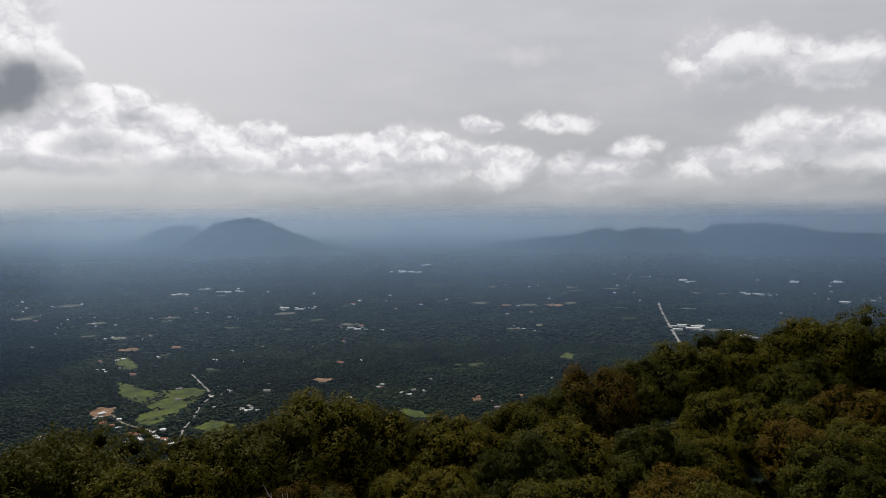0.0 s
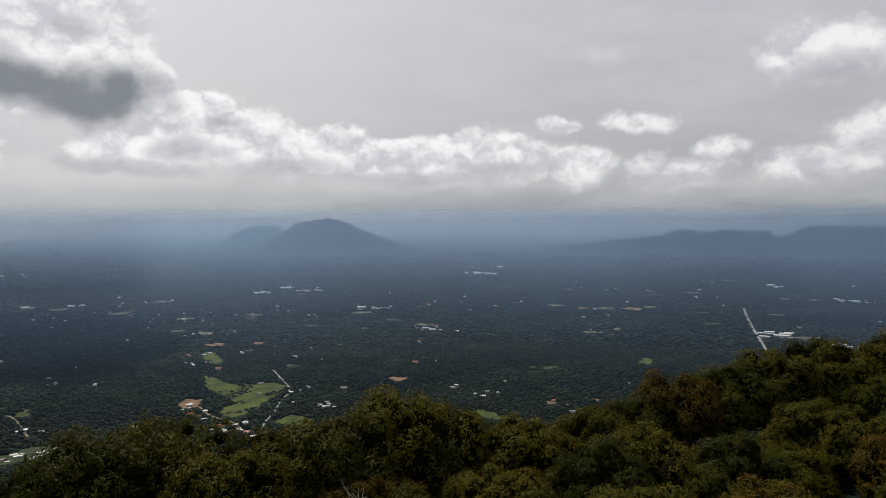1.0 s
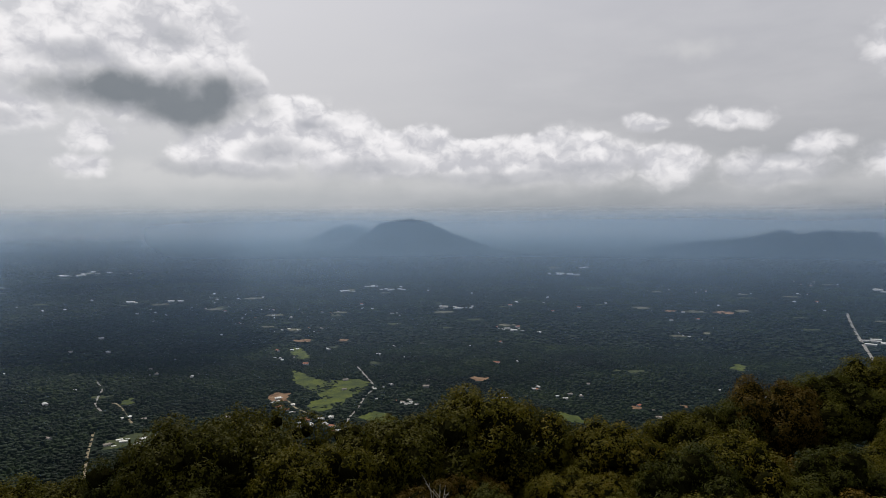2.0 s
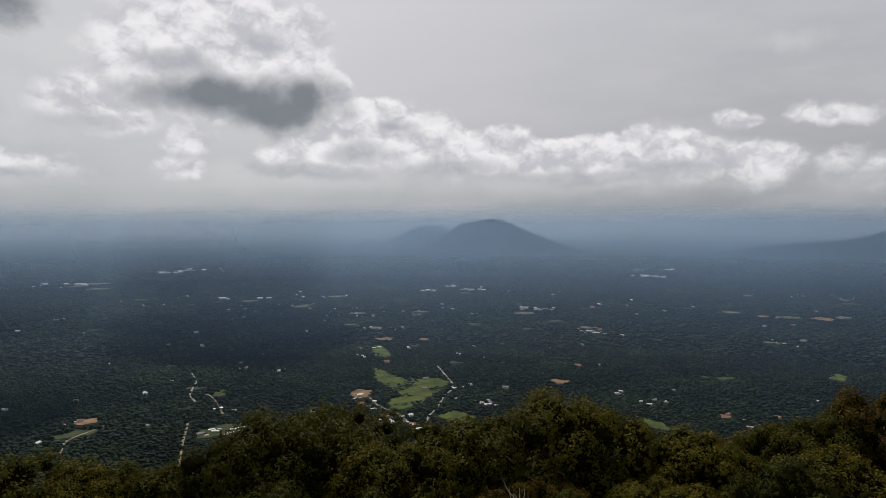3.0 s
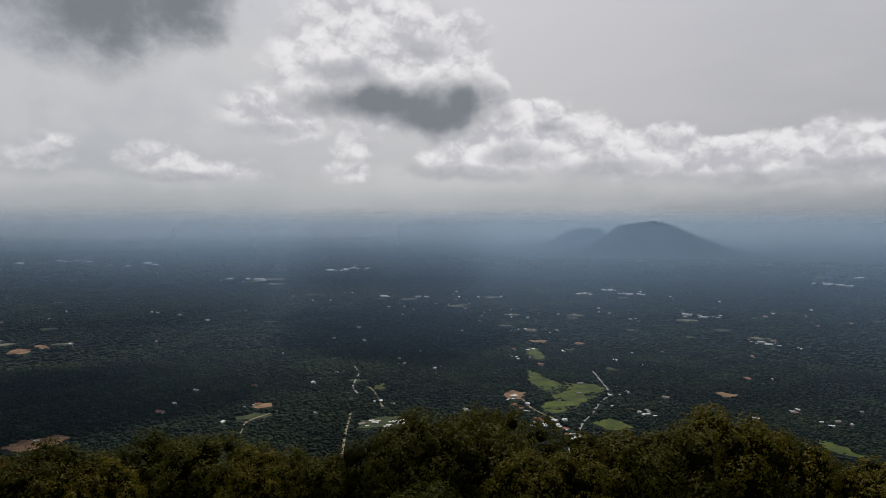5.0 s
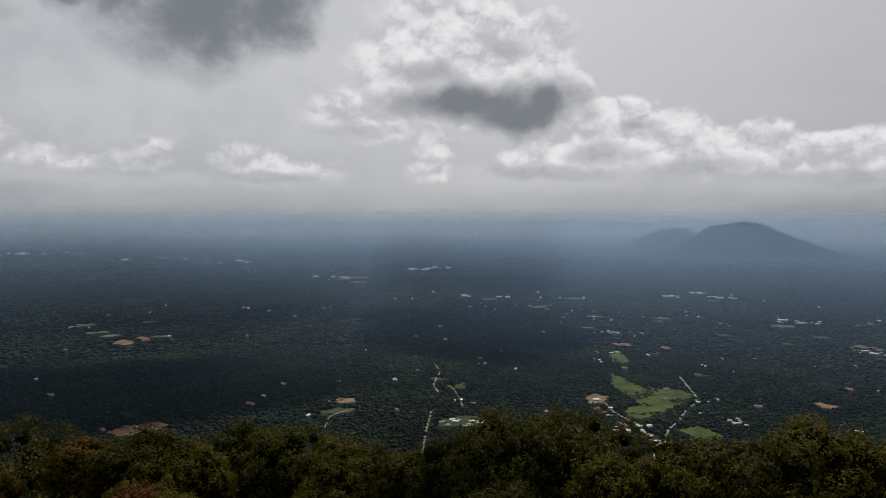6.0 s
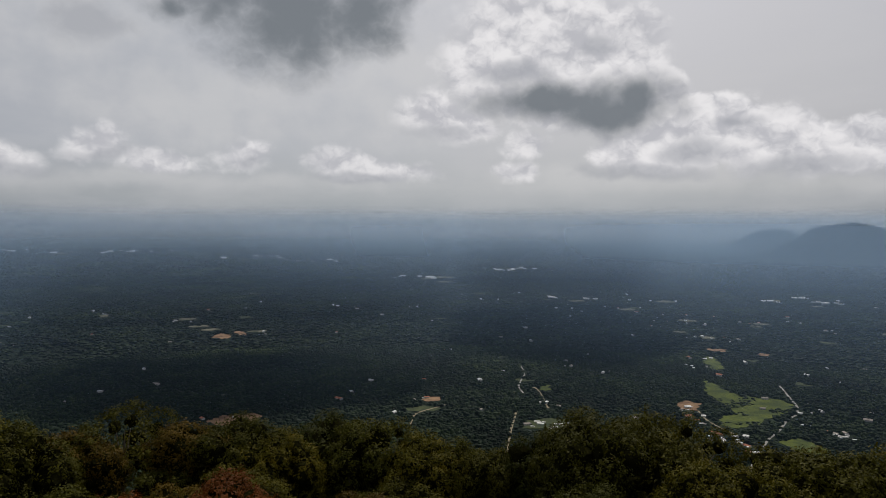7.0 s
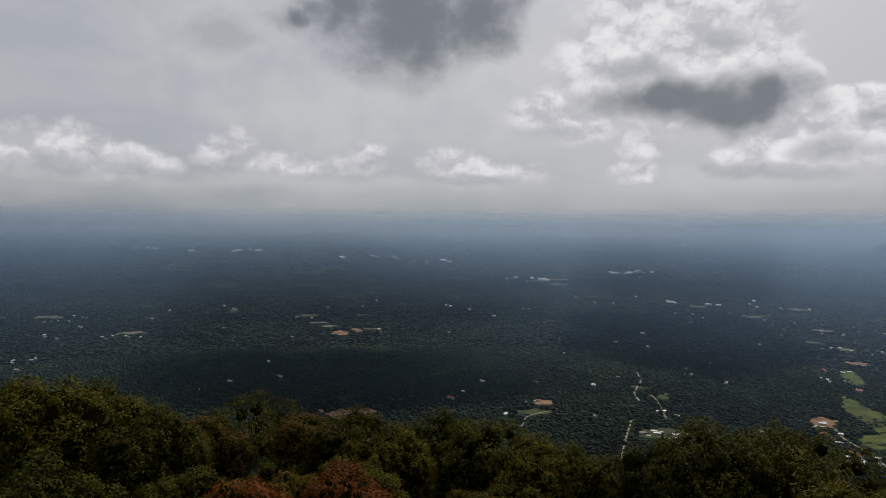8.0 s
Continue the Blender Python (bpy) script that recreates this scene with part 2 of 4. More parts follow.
def earthy(name, a, b, scale, rough=0.95, height=0.2, spec=0.3):
    m, n = material(name)
    pos = n.node("ShaderNodeNewGeometry").outputs["Position"]
    coarse, fine = n.noise(pos, scale, 5.0, 0.6), n.noise(pos, scale * 9, 4.0)
    v = n.math("ADD", n.math("MULTIPLY", coarse, 0.7), n.math("MULTIPLY", fine, 0.3))
    finish(n, surface(n, n.mix(n.smooth(v, 0.38, 0.62), a, b), rough, bump(n, fine, height), spec=spec))
    return m


PALE_BARK = earthy("weathered_pale_wood", (0.22, 0.20, 0.17), (0.40, 0.37, 0.32), 3.0, 0.9, 0.01)
PADDY = earthy("bright_paddy_grass", (0.024, 0.040, 0.002), (0.070, 0.092, 0.004), 0.035)
SCRUB = earthy("dull_pasture", (0.016, 0.028, 0.008), (0.042, 0.054, 0.014), 0.05)
EARTH = earthy("bare_orange_earth", (0.11, 0.060, 0.03), (0.25, 0.155, 0.085), 0.05)
ASPHALT = earthy("pale_worn_asphalt", (0.17, 0.165, 0.15), (0.28, 0.27, 0.25), 0.08, 0.85, 0.02)
TRACK = earthy("earth_track", (0.13, 0.115, 0.07), (0.25, 0.21, 0.14), 0.08, 0.95, 0.05)
# near-black tone for crown insides: shade between the leafy heads, put into colour
CROWN_SHADE = earthy("inner_crown_shade", (0.006, 0.006, 0.002), (0.016, 0.016, 0.005), 0.8, 1.0, 0.1, 0.0)
ROCK = earthy("forested_mountain_slope", (0.006, 0.012, 0.009), (0.018, 0.026, 0.016), 0.012, 0.95, 6.0)
WALL = earthy("whitewashed_wall", (0.38, 0.36, 0.33), (0.52, 0.50, 0.46), 0.5, 0.9, 0.01)
GLASS = earthy("dark_window", (0.03, 0.035, 0.04), (0.06, 0.065, 0.07), 0.5, 0.15, 0.0)
ROOFS = [earthy("zinc_roof", (0.36, 0.37, 0.38), (0.54, 0.55, 0.56), 0.3, 0.5, 0.01),
         earthy("white_sheet_roof", (0.52, 0.52, 0.51), (0.70, 0.70, 0.69), 0.3, 0.5, 0.01),
         earthy("rust_red_roof", (0.22, 0.085, 0.05), (0.34, 0.13, 0.07), 0.3, 0.8, 0.01),
         earthy("grey_brown_roof", (0.18, 0.16, 0.14), (0.30, 0.27, 0.24), 0.3, 0.8, 0.01)]


def distant_material():
    """The farthest ranges: dark woods, seen through much air."""
    m, n = material("distant_wooded_range")
    pos = n.node("ShaderNodeNewGeometry").outputs["Position"]
    tone = n.mix(n.noise(pos, 0.01, 4.0), (0.02, 0.032, 0.024), (0.04, 0.055, 0.04))
    finish(n, n.node("ShaderNodeBsdfDiffuse", [tone]).outputs[0])
    return m


DISTANT = distant_material()


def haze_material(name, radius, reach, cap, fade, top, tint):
    """Haze painted on a shell: the veil thickens with the light's way, by height."""
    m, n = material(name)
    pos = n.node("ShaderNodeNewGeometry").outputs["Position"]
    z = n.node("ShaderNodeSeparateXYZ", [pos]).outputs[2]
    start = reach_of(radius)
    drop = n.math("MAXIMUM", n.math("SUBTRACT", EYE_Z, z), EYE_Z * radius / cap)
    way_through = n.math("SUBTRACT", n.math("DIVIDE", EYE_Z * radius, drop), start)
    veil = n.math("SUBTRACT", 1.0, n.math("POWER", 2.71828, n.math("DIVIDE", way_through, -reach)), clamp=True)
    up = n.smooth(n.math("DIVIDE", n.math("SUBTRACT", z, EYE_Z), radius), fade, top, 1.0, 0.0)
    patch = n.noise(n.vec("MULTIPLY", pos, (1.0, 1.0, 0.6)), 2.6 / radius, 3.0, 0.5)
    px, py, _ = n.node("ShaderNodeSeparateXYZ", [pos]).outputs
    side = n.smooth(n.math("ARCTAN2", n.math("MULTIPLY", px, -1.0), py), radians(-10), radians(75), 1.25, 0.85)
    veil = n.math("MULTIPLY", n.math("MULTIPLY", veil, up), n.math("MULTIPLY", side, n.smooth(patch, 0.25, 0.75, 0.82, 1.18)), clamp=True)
    # the tint on the shell stands in for light scattered by haze
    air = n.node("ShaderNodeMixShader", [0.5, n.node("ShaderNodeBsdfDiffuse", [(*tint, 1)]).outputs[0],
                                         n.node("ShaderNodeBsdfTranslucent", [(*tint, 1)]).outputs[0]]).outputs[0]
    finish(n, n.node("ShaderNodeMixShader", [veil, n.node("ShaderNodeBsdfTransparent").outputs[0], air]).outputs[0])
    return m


# ---- lie of the land ----
NEAR, FAR = 1500.0, 3450.0  # past NEAR the plain draws together, so that its horizon lies within sight


def drawn_in(d):
    d = np.asarray(d, float)
    return np.where(d < NEAR, d, NEAR + FAR * (1 - np.exp(-np.maximum(d - NEAR, 0) / FAR)))


def reach_of(r):
    r = np.asarray(r, float)
    v = np.where(r < NEAR, r, NEAR - FAR * np.log(np.maximum(1 - (r - NEAR) / FAR, 1e-6)))
    return float(v) if v.ndim == 0 else v


def plain_z(r):
    return EYE_Z * (1 - np.maximum(r, 1.0) / np.maximum(reach_of(np.maximum(r, 1.0)), 1.0))


RIDGE_AZ = np.array([-180, -60, -40, -30, -20, -10, 0, 20, 45, 60, 75, 90, 110, 180])
RIDGE_UP = np.array([0, 4, 8, 7, 4, 1, -2, -1, -3, -2, 0, 5, 2, 0])
RIDGE_OUT = np.array([90, 120, 150, 140, 125, 105, 92, 92, 90, 92, 95, 105, 95, 90])


def ground_z(x, y):
    """The hill under the eye, steep flanks, then the plain."""
    x, y = np.asarray(x, float), np.asarray(y, float)
    r = np.hypot(x, y)
    az = np.degrees(np.arctan2(-x, y))
    up, out = np.interp(az, RIDGE_AZ, RIDGE_UP), np.interp(az, RIDGE_AZ, RIDGE_OUT)
    top = 288 + up * np.clip((r - 30) / 60, 0, 1) - 9 * np.clip((r - 40) / 50, 0, 1) ** 1.5
    lump = 1.5 * np.sin(x * 0.11 + 1) * np.cos(y * 0.09) * np.clip(r / 40, 0, 1)
    hill = top + lump - np.maximum(r - out, 0) * 0.62
    low = plain_z(np.minimum(r, 4949.99))
    return np.where(hill > low, hill, low)


def at(az, reach, up=0.0):
    """A place on the ground by azimuth (degrees) and way out over the plain."""
    r = float(drawn_in(reach))
    x, y = -math.sin(radians(az)) * r, math.cos(radians(az)) * r
    return Vector((x, y, float(ground_z(x, y)) + up))


def shrink(reach):
    return float(drawn_in(reach)) / reach


# ---- building helpers ----
def mesh_of(name, verts, faces, mats=(), smooth=False, face_mats=None):
    me = bpy.data.meshes.new(name)
    verts, faces = np.asarray(verts, np.float32), np.asarray(faces, np.int32)
    me.vertices.add(len(verts))
    me.vertices.foreach_set("co", verts.ravel())
    k = faces.shape[1]
    me.loops.add(faces.size)
    me.loops.foreach_set("vertex_index", faces.ravel())
    me.polygons.add(len(faces))
    me.polygons.foreach_set("loop_start", np.arange(0, faces.size, k, dtype=np.int32))
    if face_mats is not None:
        me.polygons.foreach_set("material_index", np.asarray(face_mats, np.int32))
    me.polygons.foreach_set("use_smooth", np.full(len(faces), smooth))
    for m in mats:
        me.materials.append(m)
    me.update(calc_edges=True)
    return me


def part(name, bm, mat, parent=None, label=""):
    me = bpy.data.meshes.new(name)
    bm.to_mesh(me)
    bm.free()
    me.materials.append(mat)
    ob = new(name, me)
    ob.parent = parent
    if label:
        tagged(ob, label)
    return ob


def soup(name, verts, faces, mat, parent=None, smooth=False, label=""):
    ob = new(name, mesh_of(name, verts, faces, [mat], smooth))
    ob.parent = parent
    if label:
        tagged(ob, label)
    return ob


# ---- ground ----
def build_ground():
    rings = np.concatenate([np.linspace(0, 130, 27), np.linspace(140, 620, 41), drawn_in(np.geomspace(640, 48000, 210))])
    spokes = 288
    a = np.linspace(0, 2 * np.pi, spokes, endpoint=False)
    rr, aa = np.meshgrid(rings, a, indexing="ij")
    x, y = -np.sin(aa) * rr, np.cos(aa) * rr
    v = np.stack([x, y, ground_z(x, y)], -1).reshape(-1, 3)
    i, j = np.meshgrid(np.arange(len(rings) - 1), np.arange(spokes), indexing="ij")
    k = (j + 1) % spokes
    f = np.stack([i * spokes + j, i * spokes + k, (i + 1) * spokes + k, (i + 1) * spokes + j], -1).reshape(-1, 4)[:, ::-1]
    ob = new("ground", mesh_of("ground", v, f, [PLAIN], True))
    tagged(ob, "wide wooded green plain below a steep forested hill", "ground", kind="structure")


build_ground()

open_ground = []  # discs x, y, radius that bear no trees
open_shapes = []  # outlines that bear no trees


# ---- roads ----
def spline(points, step):
    pts = [Vector(p) for p in points]
    pts = [pts[0] * 2 - pts[1], *pts, pts[-1] * 2 - pts[-2]]
    out = []
    for a, b, c, d in zip(pts, pts[1:], pts[2:], pts[3:]):
        count = max(2, int((c - b).length / step))
        for i in range(count):
            t = i / count
            out.append(0.5 * (2 * b + (c - a) * t + (2 * a - 5 * b + 4 * c - d) * t * t + (3 * b - a - 3 * c + d) * t ** 3))
    out.append(pts[-2])
    return out


def road(stops, width, mat, label):
    line = spline([at(*s) for s in stops], 12.0)
    v, f = [], []
    reach = sum(s[1] for s in stops) / len(stops)
    width *= shrink(reach)
    for i, p in enumerate(line):
        ahead = (line[min(i + 1, len(line) - 1)] - line[max(i - 1, 0)]).normalized()
        side = Vector((-ahead.y, ahead.x, 0)).normalized() * width / 2 * random.uniform(0.9, 1.1)
        for s in (1.25, 1.0, -1.0, -1.25):
            q = p + side * s
            v.append((q.x, q.y, float(ground_z(q.x, q.y)) + (0.5 if abs(s) < 1.1 else -0.2)))
        open_ground.append((p.x, p.y, width * 0.5 + 3.0))
        if i:
            for s in range(3):
                b = 4 * i + s
                f.append((b - 4, b - 3, b + 1, b))
    ob = new("road", mesh_of("road", v, f, [mat]))
    tagged(ob, label, "road", kind="structure")


PALE_ROAD = "pale winding country road through villages and trees"
road([(22.3, 960), (22.13, 984), (21.56, 1053), (21.09, 1112), (20.38, 1168), (19.77, 1245), (19.25, 1280), (19.16, 1334), (19.68, 1400), (20.39, 1497)], 3.4, ASPHALT, PALE_ROAD)
road([(-20.1, 1500), (-19.81, 1623), (-19.25, 1791), (-18.6, 2007), (-18.08, 2224), (-17.73, 2450), (-17.51, 2658)], 6.5, ASPHALT, "broad pale straight road cut through dark woods")
road([(41.4, 930), (41.23, 972), (41.03, 1044), (40.75, 1108), (40.57, 1156)], 3.4, TRACK, "straight earth road past a pale shed")
road([(40.0, 1280), (40.41, 1332), (40.18, 1387), (39.94, 1453), (40.34, 1541)], 3.2, ASPHALT, "narrow pale lane through dark woods")
road([(37.9, 1180), (38.2, 1216), (38.56, 1278), (39.01, 1324), (39.6, 1327)], 3.4, TRACK, "narrow pale lane beside a small pasture")
road([(49.6, 1060), (49.4, 1091), (48.98, 1132), (47.33, 1167), (46.27, 1193)], 3.4, TRACK, "curving earth track to a hillside clearing")
road([(26.1, 1235), (25.6, 1190), (24.9, 1160), (23.5, 1120), (22.0, 1100)], 2.8, TRACK, "earth lane beside bright paddy fields")


# ---- fields and bare ground ----
def field(outline, mat, label, name="field"):
    pts = [at(*p) for p in outline]
    edge = []
    for a, b in zip(pts, pts[1:] + pts[:1]):
        side = (b - a)
        cross = Vector((-side.y, side.x, 0)).normalized() if side.length else Vector()
        count = max(2, int(side.length / 8))
        for i in range(count):
            t = i / count
            edge.append(a + side * t + cross * (random.uniform(-1, 1) * min(6.0, side.length * 0.16) if i else 0))
    open_shapes.append([(p.x, p.y) for p in edge])
    bm = bmesh.new()
    top = [bm.verts.new((p.x, p.y, float(ground_z(p.x, p.y)) + 0.35)) for p in edge]
    low = [bm.verts.new((p.x, p.y, float(ground_z(p.x, p.y)) - 1.0)) for p in edge]
    bm.faces.new(top)
    for i in range(len(edge)):
        j = (i + 1) % len(edge)
        bm.faces.new((top[i], low[i], low[j], top[j]))
    bmesh.ops.recalc_face_normals(bm, faces=bm.faces)
    bmesh.ops.triangulate(bm, faces=bm.faces)
    tagged(part(name, bm, mat), label, name.replace("_", " "), kind="structure")


BRIGHT = "bright yellow-green paddy field with ragged tree-lined edges"
field([(25.85, 1502), (25.38, 1479), (23.95, 1393), (21.95, 1375), (20.38, 1378), (19.44, 1352), (19.77, 1296), (20.85, 1251), (21.56, 1202),
       (23.23, 1153), (24.42, 1163), (24.66, 1199), (23.37, 1248), (23.85, 1289), (25.14, 1334), (25.76, 1393)], PADDY, BRIGHT)
field([(19.2, 1142), (18.02, 1128), (17.08, 1099), (17.78, 1075), (19.43, 1083), (20.38, 1107)], PADDY, BRIGHT)
field([(4.05, 1159), (2.82, 1131), (0.82, 1095), (1.6, 1076), (3.42, 1102)], PADDY, "narrow bright green strip of meadow in woods")
field([(-9.57, 1561), (-10.13, 1628), (-10.96, 1605), (-10.82, 1559)], PADDY, "small light green meadow in dark woods")
field([(25.8, 1783), (25.03, 1734), (24.25, 1622), (24.85, 1599), (25.82, 1678)], PADDY, "narrow bright green paddy between woods")
field([(40.17, 1099), (38.58, 1117), (36.28, 1117), (36.38, 1068), (38.59, 1062), (39.95, 1059)], SCRUB, "pale dull green yard round sheds")
field([(38.78, 1323), (37.86, 1355), (37.64, 1317), (38.33, 1298)], PADDY, "small light green pasture beside a lane")
field([(-22.01, 1300), (-23.22, 1354), (-23.63, 1323), (-22.62, 1281)], SCRUB, "small dull green pasture in woods")
CUT = "bare orange earth clearing cut into the woods"
field([(27.86, 1268), (27.29, 1298), (25.85, 1289), (26.09, 1238), (27.67, 1235)], EARTH, CUT, "bare_earth")
field([(66.04, 1141), (64.87, 1170), (62.52, 1172), (61.67, 1143), (62.99, 1118), (64.87, 1109)], EARTH, CUT, "bare_earth")
field([(65.6, 1975), (64.9, 2030), (64.2, 2000), (64.3, 1940), (65.0, 1935)], EARTH, CUT, "bare_earth")
field([(64.0, 2060), (63.1, 2050), (62.9, 1975), (63.6, 1990)], EARTH, CUT, "bare_earth")
for az, reach, wide in ((10.18, 1366, 34), (24.9, 1852, 40), (-2.59, 1193, 18), (21.59, 1836, 26), (-9.2, 2509, 60), (-5.23, 2499, 40), (-6.29, 1224, 16), (47.9, 1225, 34)):
    wide *= 0.62
    half = math.degrees(wide / reach)
    field([(az + half, reach), (az + half * 0.4, reach + wide), (az - half, reach + wide * 0.6), (az - half * 0.8, reach - wide * 0.7), (az + half * 0.3, reach - wide * 0.9)],
          EARTH, "small orange-brown earth clearing in woods", "bare_earth")


# ---- houses ----
def box(bm, x0, x1, y0, y1, z0, z1):
    v = [bm.verts.new((x, y, z)) for z in (z0, z1) for y in (y0, y1) for x in (x0, x1)]
    for f in ((0, 2, 3, 1), (4, 5, 7, 6), (0, 1, 5, 4), (2, 6, 7, 3), (0, 4, 6, 2), (1, 3, 7, 5)):
        bm.faces.new([v[i] for i in f])


def house(roof_mat, long, deep, high, pitch, label, category="house"):
    """A low house: walls with gables, an overhanging ridged roof, windows and a door."""
    base = tagged(new("house" if category == "house" else "shed"), label, category, "houses on the plain")
    bm = bmesh.new()
    hx, hy = long / 2, deep / 2
    ridge = high + hy * pitch
    ring = [bm.verts.new(c) for c in ((-hx, -hy, -2), (hx, -hy, -2), (hx, hy, -2), (-hx, hy, -2), (-hx, -hy, high), (hx, -hy, high), (hx, hy, high), (-hx, hy, high), (-hx, 0, ridge), (hx, 0, ridge))]
    for f in ((0, 1, 5, 4), (2, 3, 7, 6), (1, 2, 6, 9, 5), (3, 0, 4, 8, 7)):
        bm.faces.new([ring[i] for i in f])
    part("wall", bm, WALL, base)
    bm = bmesh.new()
    e, o, th = 0.7, 0.8, 0.25
    ed = high - o * pitch
    prof = [(-hy - o, ed + 0.1), (0, ridge + 0.1), (hy + o, ed + 0.1), (hy + o, ed + 0.1 + th), (0, ridge + 0.1 + th), (-hy - o, ed + 0.1 + th)]
    a = [bm.verts.new((-hx - e, y, z)) for y, z in prof]
    b = [bm.verts.new((hx + e, y, z)) for y, z in prof]
    for i in range(6):
        j = (i + 1) % 6
        bm.faces.new((a[i], a[j], b[j], b[i]))
    for s in (a, b):
        bm.faces.new((s[0], s[1], s[4], s[5]))
        bm.faces.new((s[1], s[2], s[3], s[4]))
    bmesh.ops.recalc_face_normals(bm, faces=bm.faces)
    part("roof", bm, roof_mat, base)
    for i in range(max(2, int(long / 4))):
        bm = bmesh.new()
        c = -hx + (i + 0.5) * long / max(2, int(long / 4))
        box(bm, c - 0.7, c + 0.7, -hy - 0.05, -hy + 0.1, 1.0, 2.2)
        part("window", bm, GLASS, base)
    return base


HOUSES = [house(ROOFS[0], 15, 9, 3.4, 0.35, "small house with a pale zinc roof among trees"),
          house(ROOFS[1], 13, 8, 3.2, 0.30, "small white-roofed house among trees"),
          house(ROOFS[2], 16, 10, 3.4, 0.42, "small house with a rust-red roof among trees"),
          house(ROOFS[3], 14, 9, 3.2, 0.40, "small house with a weathered brown roof"),
          house(ROOFS[1], 42, 20, 6.0, 0.16, "long white-roofed shed beside a road", "shed"),
          house(ROOFS[0], 30, 14, 5.0, 0.20, "long shed with a pale zinc roof", "shed")]
placed = set()
far_houses = []


def put_house(kind, az, reach, turn, size=1.0):
    p = at(az, reach, 0.3)
    s = shrink(reach) * size
    if reach > 2300:
        far_houses.append((kind, p, turn, s))
        open_ground.append((p.x, p.y, (8 if kind < 4 else 20) * s))
        return
    m = pose(p.x, p.y, p.z, 0, 0, turn)
    ob = HOUSES[kind]
    if kind in placed:
        ob = copy_thing(ob, m)
    else:
        placed.add(kind)
        ob.matrix_basis = m
    ob.scale = (s, s, s)
    open_ground.append((p.x, p.y, (8 if kind < 4 else 20) * s))


def village(az, reach, count, wide, deep, kinds=(0, 0, 1, 1, 2, 3)):
    for _ in range(count):
        a = az + math.degrees(random.uniform(-1, 1) * wide / reach)
        put_house(random.choice(kinds), a, reach + random.uniform(-1, 1) * deep, random.uniform(-70, 70), random.uniform(0.36, 0.70))


for az, reach, count, wide, deep in (
        (25.57, 2037, 8, 60, 60), (27.44, 2494, 8, 110, 90), (22.55, 2425, 7, 110, 90), (6.0, 1294, 4, 28, 20), (2.2, 1243, 5, 40, 20), (-4.01, 1183, 3, 25, 25),
        (24.2, 1089, 9, 35, 30), (21.98, 1030, 7, 14, 35), (16.58, 1199, 4, 25, 22), (18.29, 1342, 3, 25, 30), (-8.27, 1368, 2, 30, 30), (-7.57, 1988, 5, 70, 70),
        (52.3, 1380, 2, 30, 30), (50.59, 1147, 2, 25, 25), (42.13, 1468, 2, 30, 20), (36.47, 1548, 3, 30, 50), (33.91, 1506, 2, 30, 40), (26.33, 1617, 4, 30, 50),
        (26.34, 1180, 6, 30, 25), (23.95, 1102, 3, 20, 20), (28.22, 2299, 8, 100, 120), (30.11, 2915, 9, 160, 120), (46.83, 1664, 3, 30, 40),
        (80.93, 2076, 9, 80, 60), (86.55, 2098, 5, 60, 60), (87.27, 1775, 4, 50, 40), (47.8, 1234, 4, 30, 20), (39.14, 1091, 2, 20, 20),
        (68.58, 2343, 4, 80, 60), (33.45, 2594, 8, 150, 100), (76.48, 1363, 2, 20, 20), (73.03, 2610, 4, 100, 60), (86.53, 2445, 6, 120, 60),
        (37.86, 1198, 3, 18, 18), (-12.41, 3261, 6, 160, 100), (-5.94, 3232, 5, 120, 80), (-15.98, 3759, 9, 200, 130), (12.0, 1700, 4, 160, 120), (18.5, 1250, 4, 40, 60)):
    village(az, reach, count, wide, deep)
for az, reach, turn, size in ((-20.13, 2033, 10, 2.0), (-19.9, 2090, 10, 1.6), (9.03, 5322, 5, 3.2), (8.7, 5390, 5, 2.4), (3.62, 4055, 0, 2.6), (3.3, 4090, 0, 1.8), (12.4, 2468, -8, 1.7), (11.9, 2500, -8, 1.2),
                              (-19.76, 3550, 4, 2.0), (-24.93, 3005, 6, 1.6), (-25.3, 3040, 6, 1.2), (-24.18, 1949, 10, 1.6), (7.81, 2016, 20, 0.9), (7.4, 1990, 0, 1.0), (18.97, 3325, 0, 1.3),
                              (21.49, 3135, 0, 1.4), (1.86, 4616, 0, 1.6), (-11.27, 5051, 0, 1.8), (37.4, 1080, 8, 0.7), (36.9, 1090, 5, 0.55), (38.9, 1085, -10, 0.5), (21.75, 1035, 70, 0.42),
                              (16.0, 1185, 10, 0.5), (41.36, 4586, 0, 2.4), (40.9, 4640, 10, 1.8), (17.83, 3143, 5, 1.6), (27.3, 1245, 5, 0.5)):
    for _ in range(7):
        put_house(random.choice((4, 5, 4, 0)), az + math.degrees(random.gauss(0, 0.40) * 46 * size / reach), reach * random.gauss(1.0, 0.009), turn + az + random.uniform(-25, 25),
                  size * random.uniform(0.16, 0.46))
for az, reach, count, wide in ((79.3, 8275, 10, 500), (75.2, 7452, 12, 420), (69.0, 7692, 9, 420), (62.1, 6254, 8, 300), (58.3, 5574, 7, 250), (54.3, 4681, 5, 120), (48.9, 3914, 10, 140),
                               (41.2, 4712, 8, 170), (76.8, 11096, 5, 500), (39.0, 4680, 6, 150), (-30.0, 2935, 6, 120), (-27.5, 3700, 6, 200), (36.0, 2900, 6, 150), (84.0, 9500, 8, 700)):
    for _ in range(count):
        put_house(random.choice((1, 4, 5, 0)), az + math.degrees(random.uniform(-1, 1) * wide / reach), reach * random.uniform(0.97, 1.03), random.uniform(-15, 15) + az, random.uniform(0.4, 1.0) * (1.0 if reach < 5000 else 1.5))


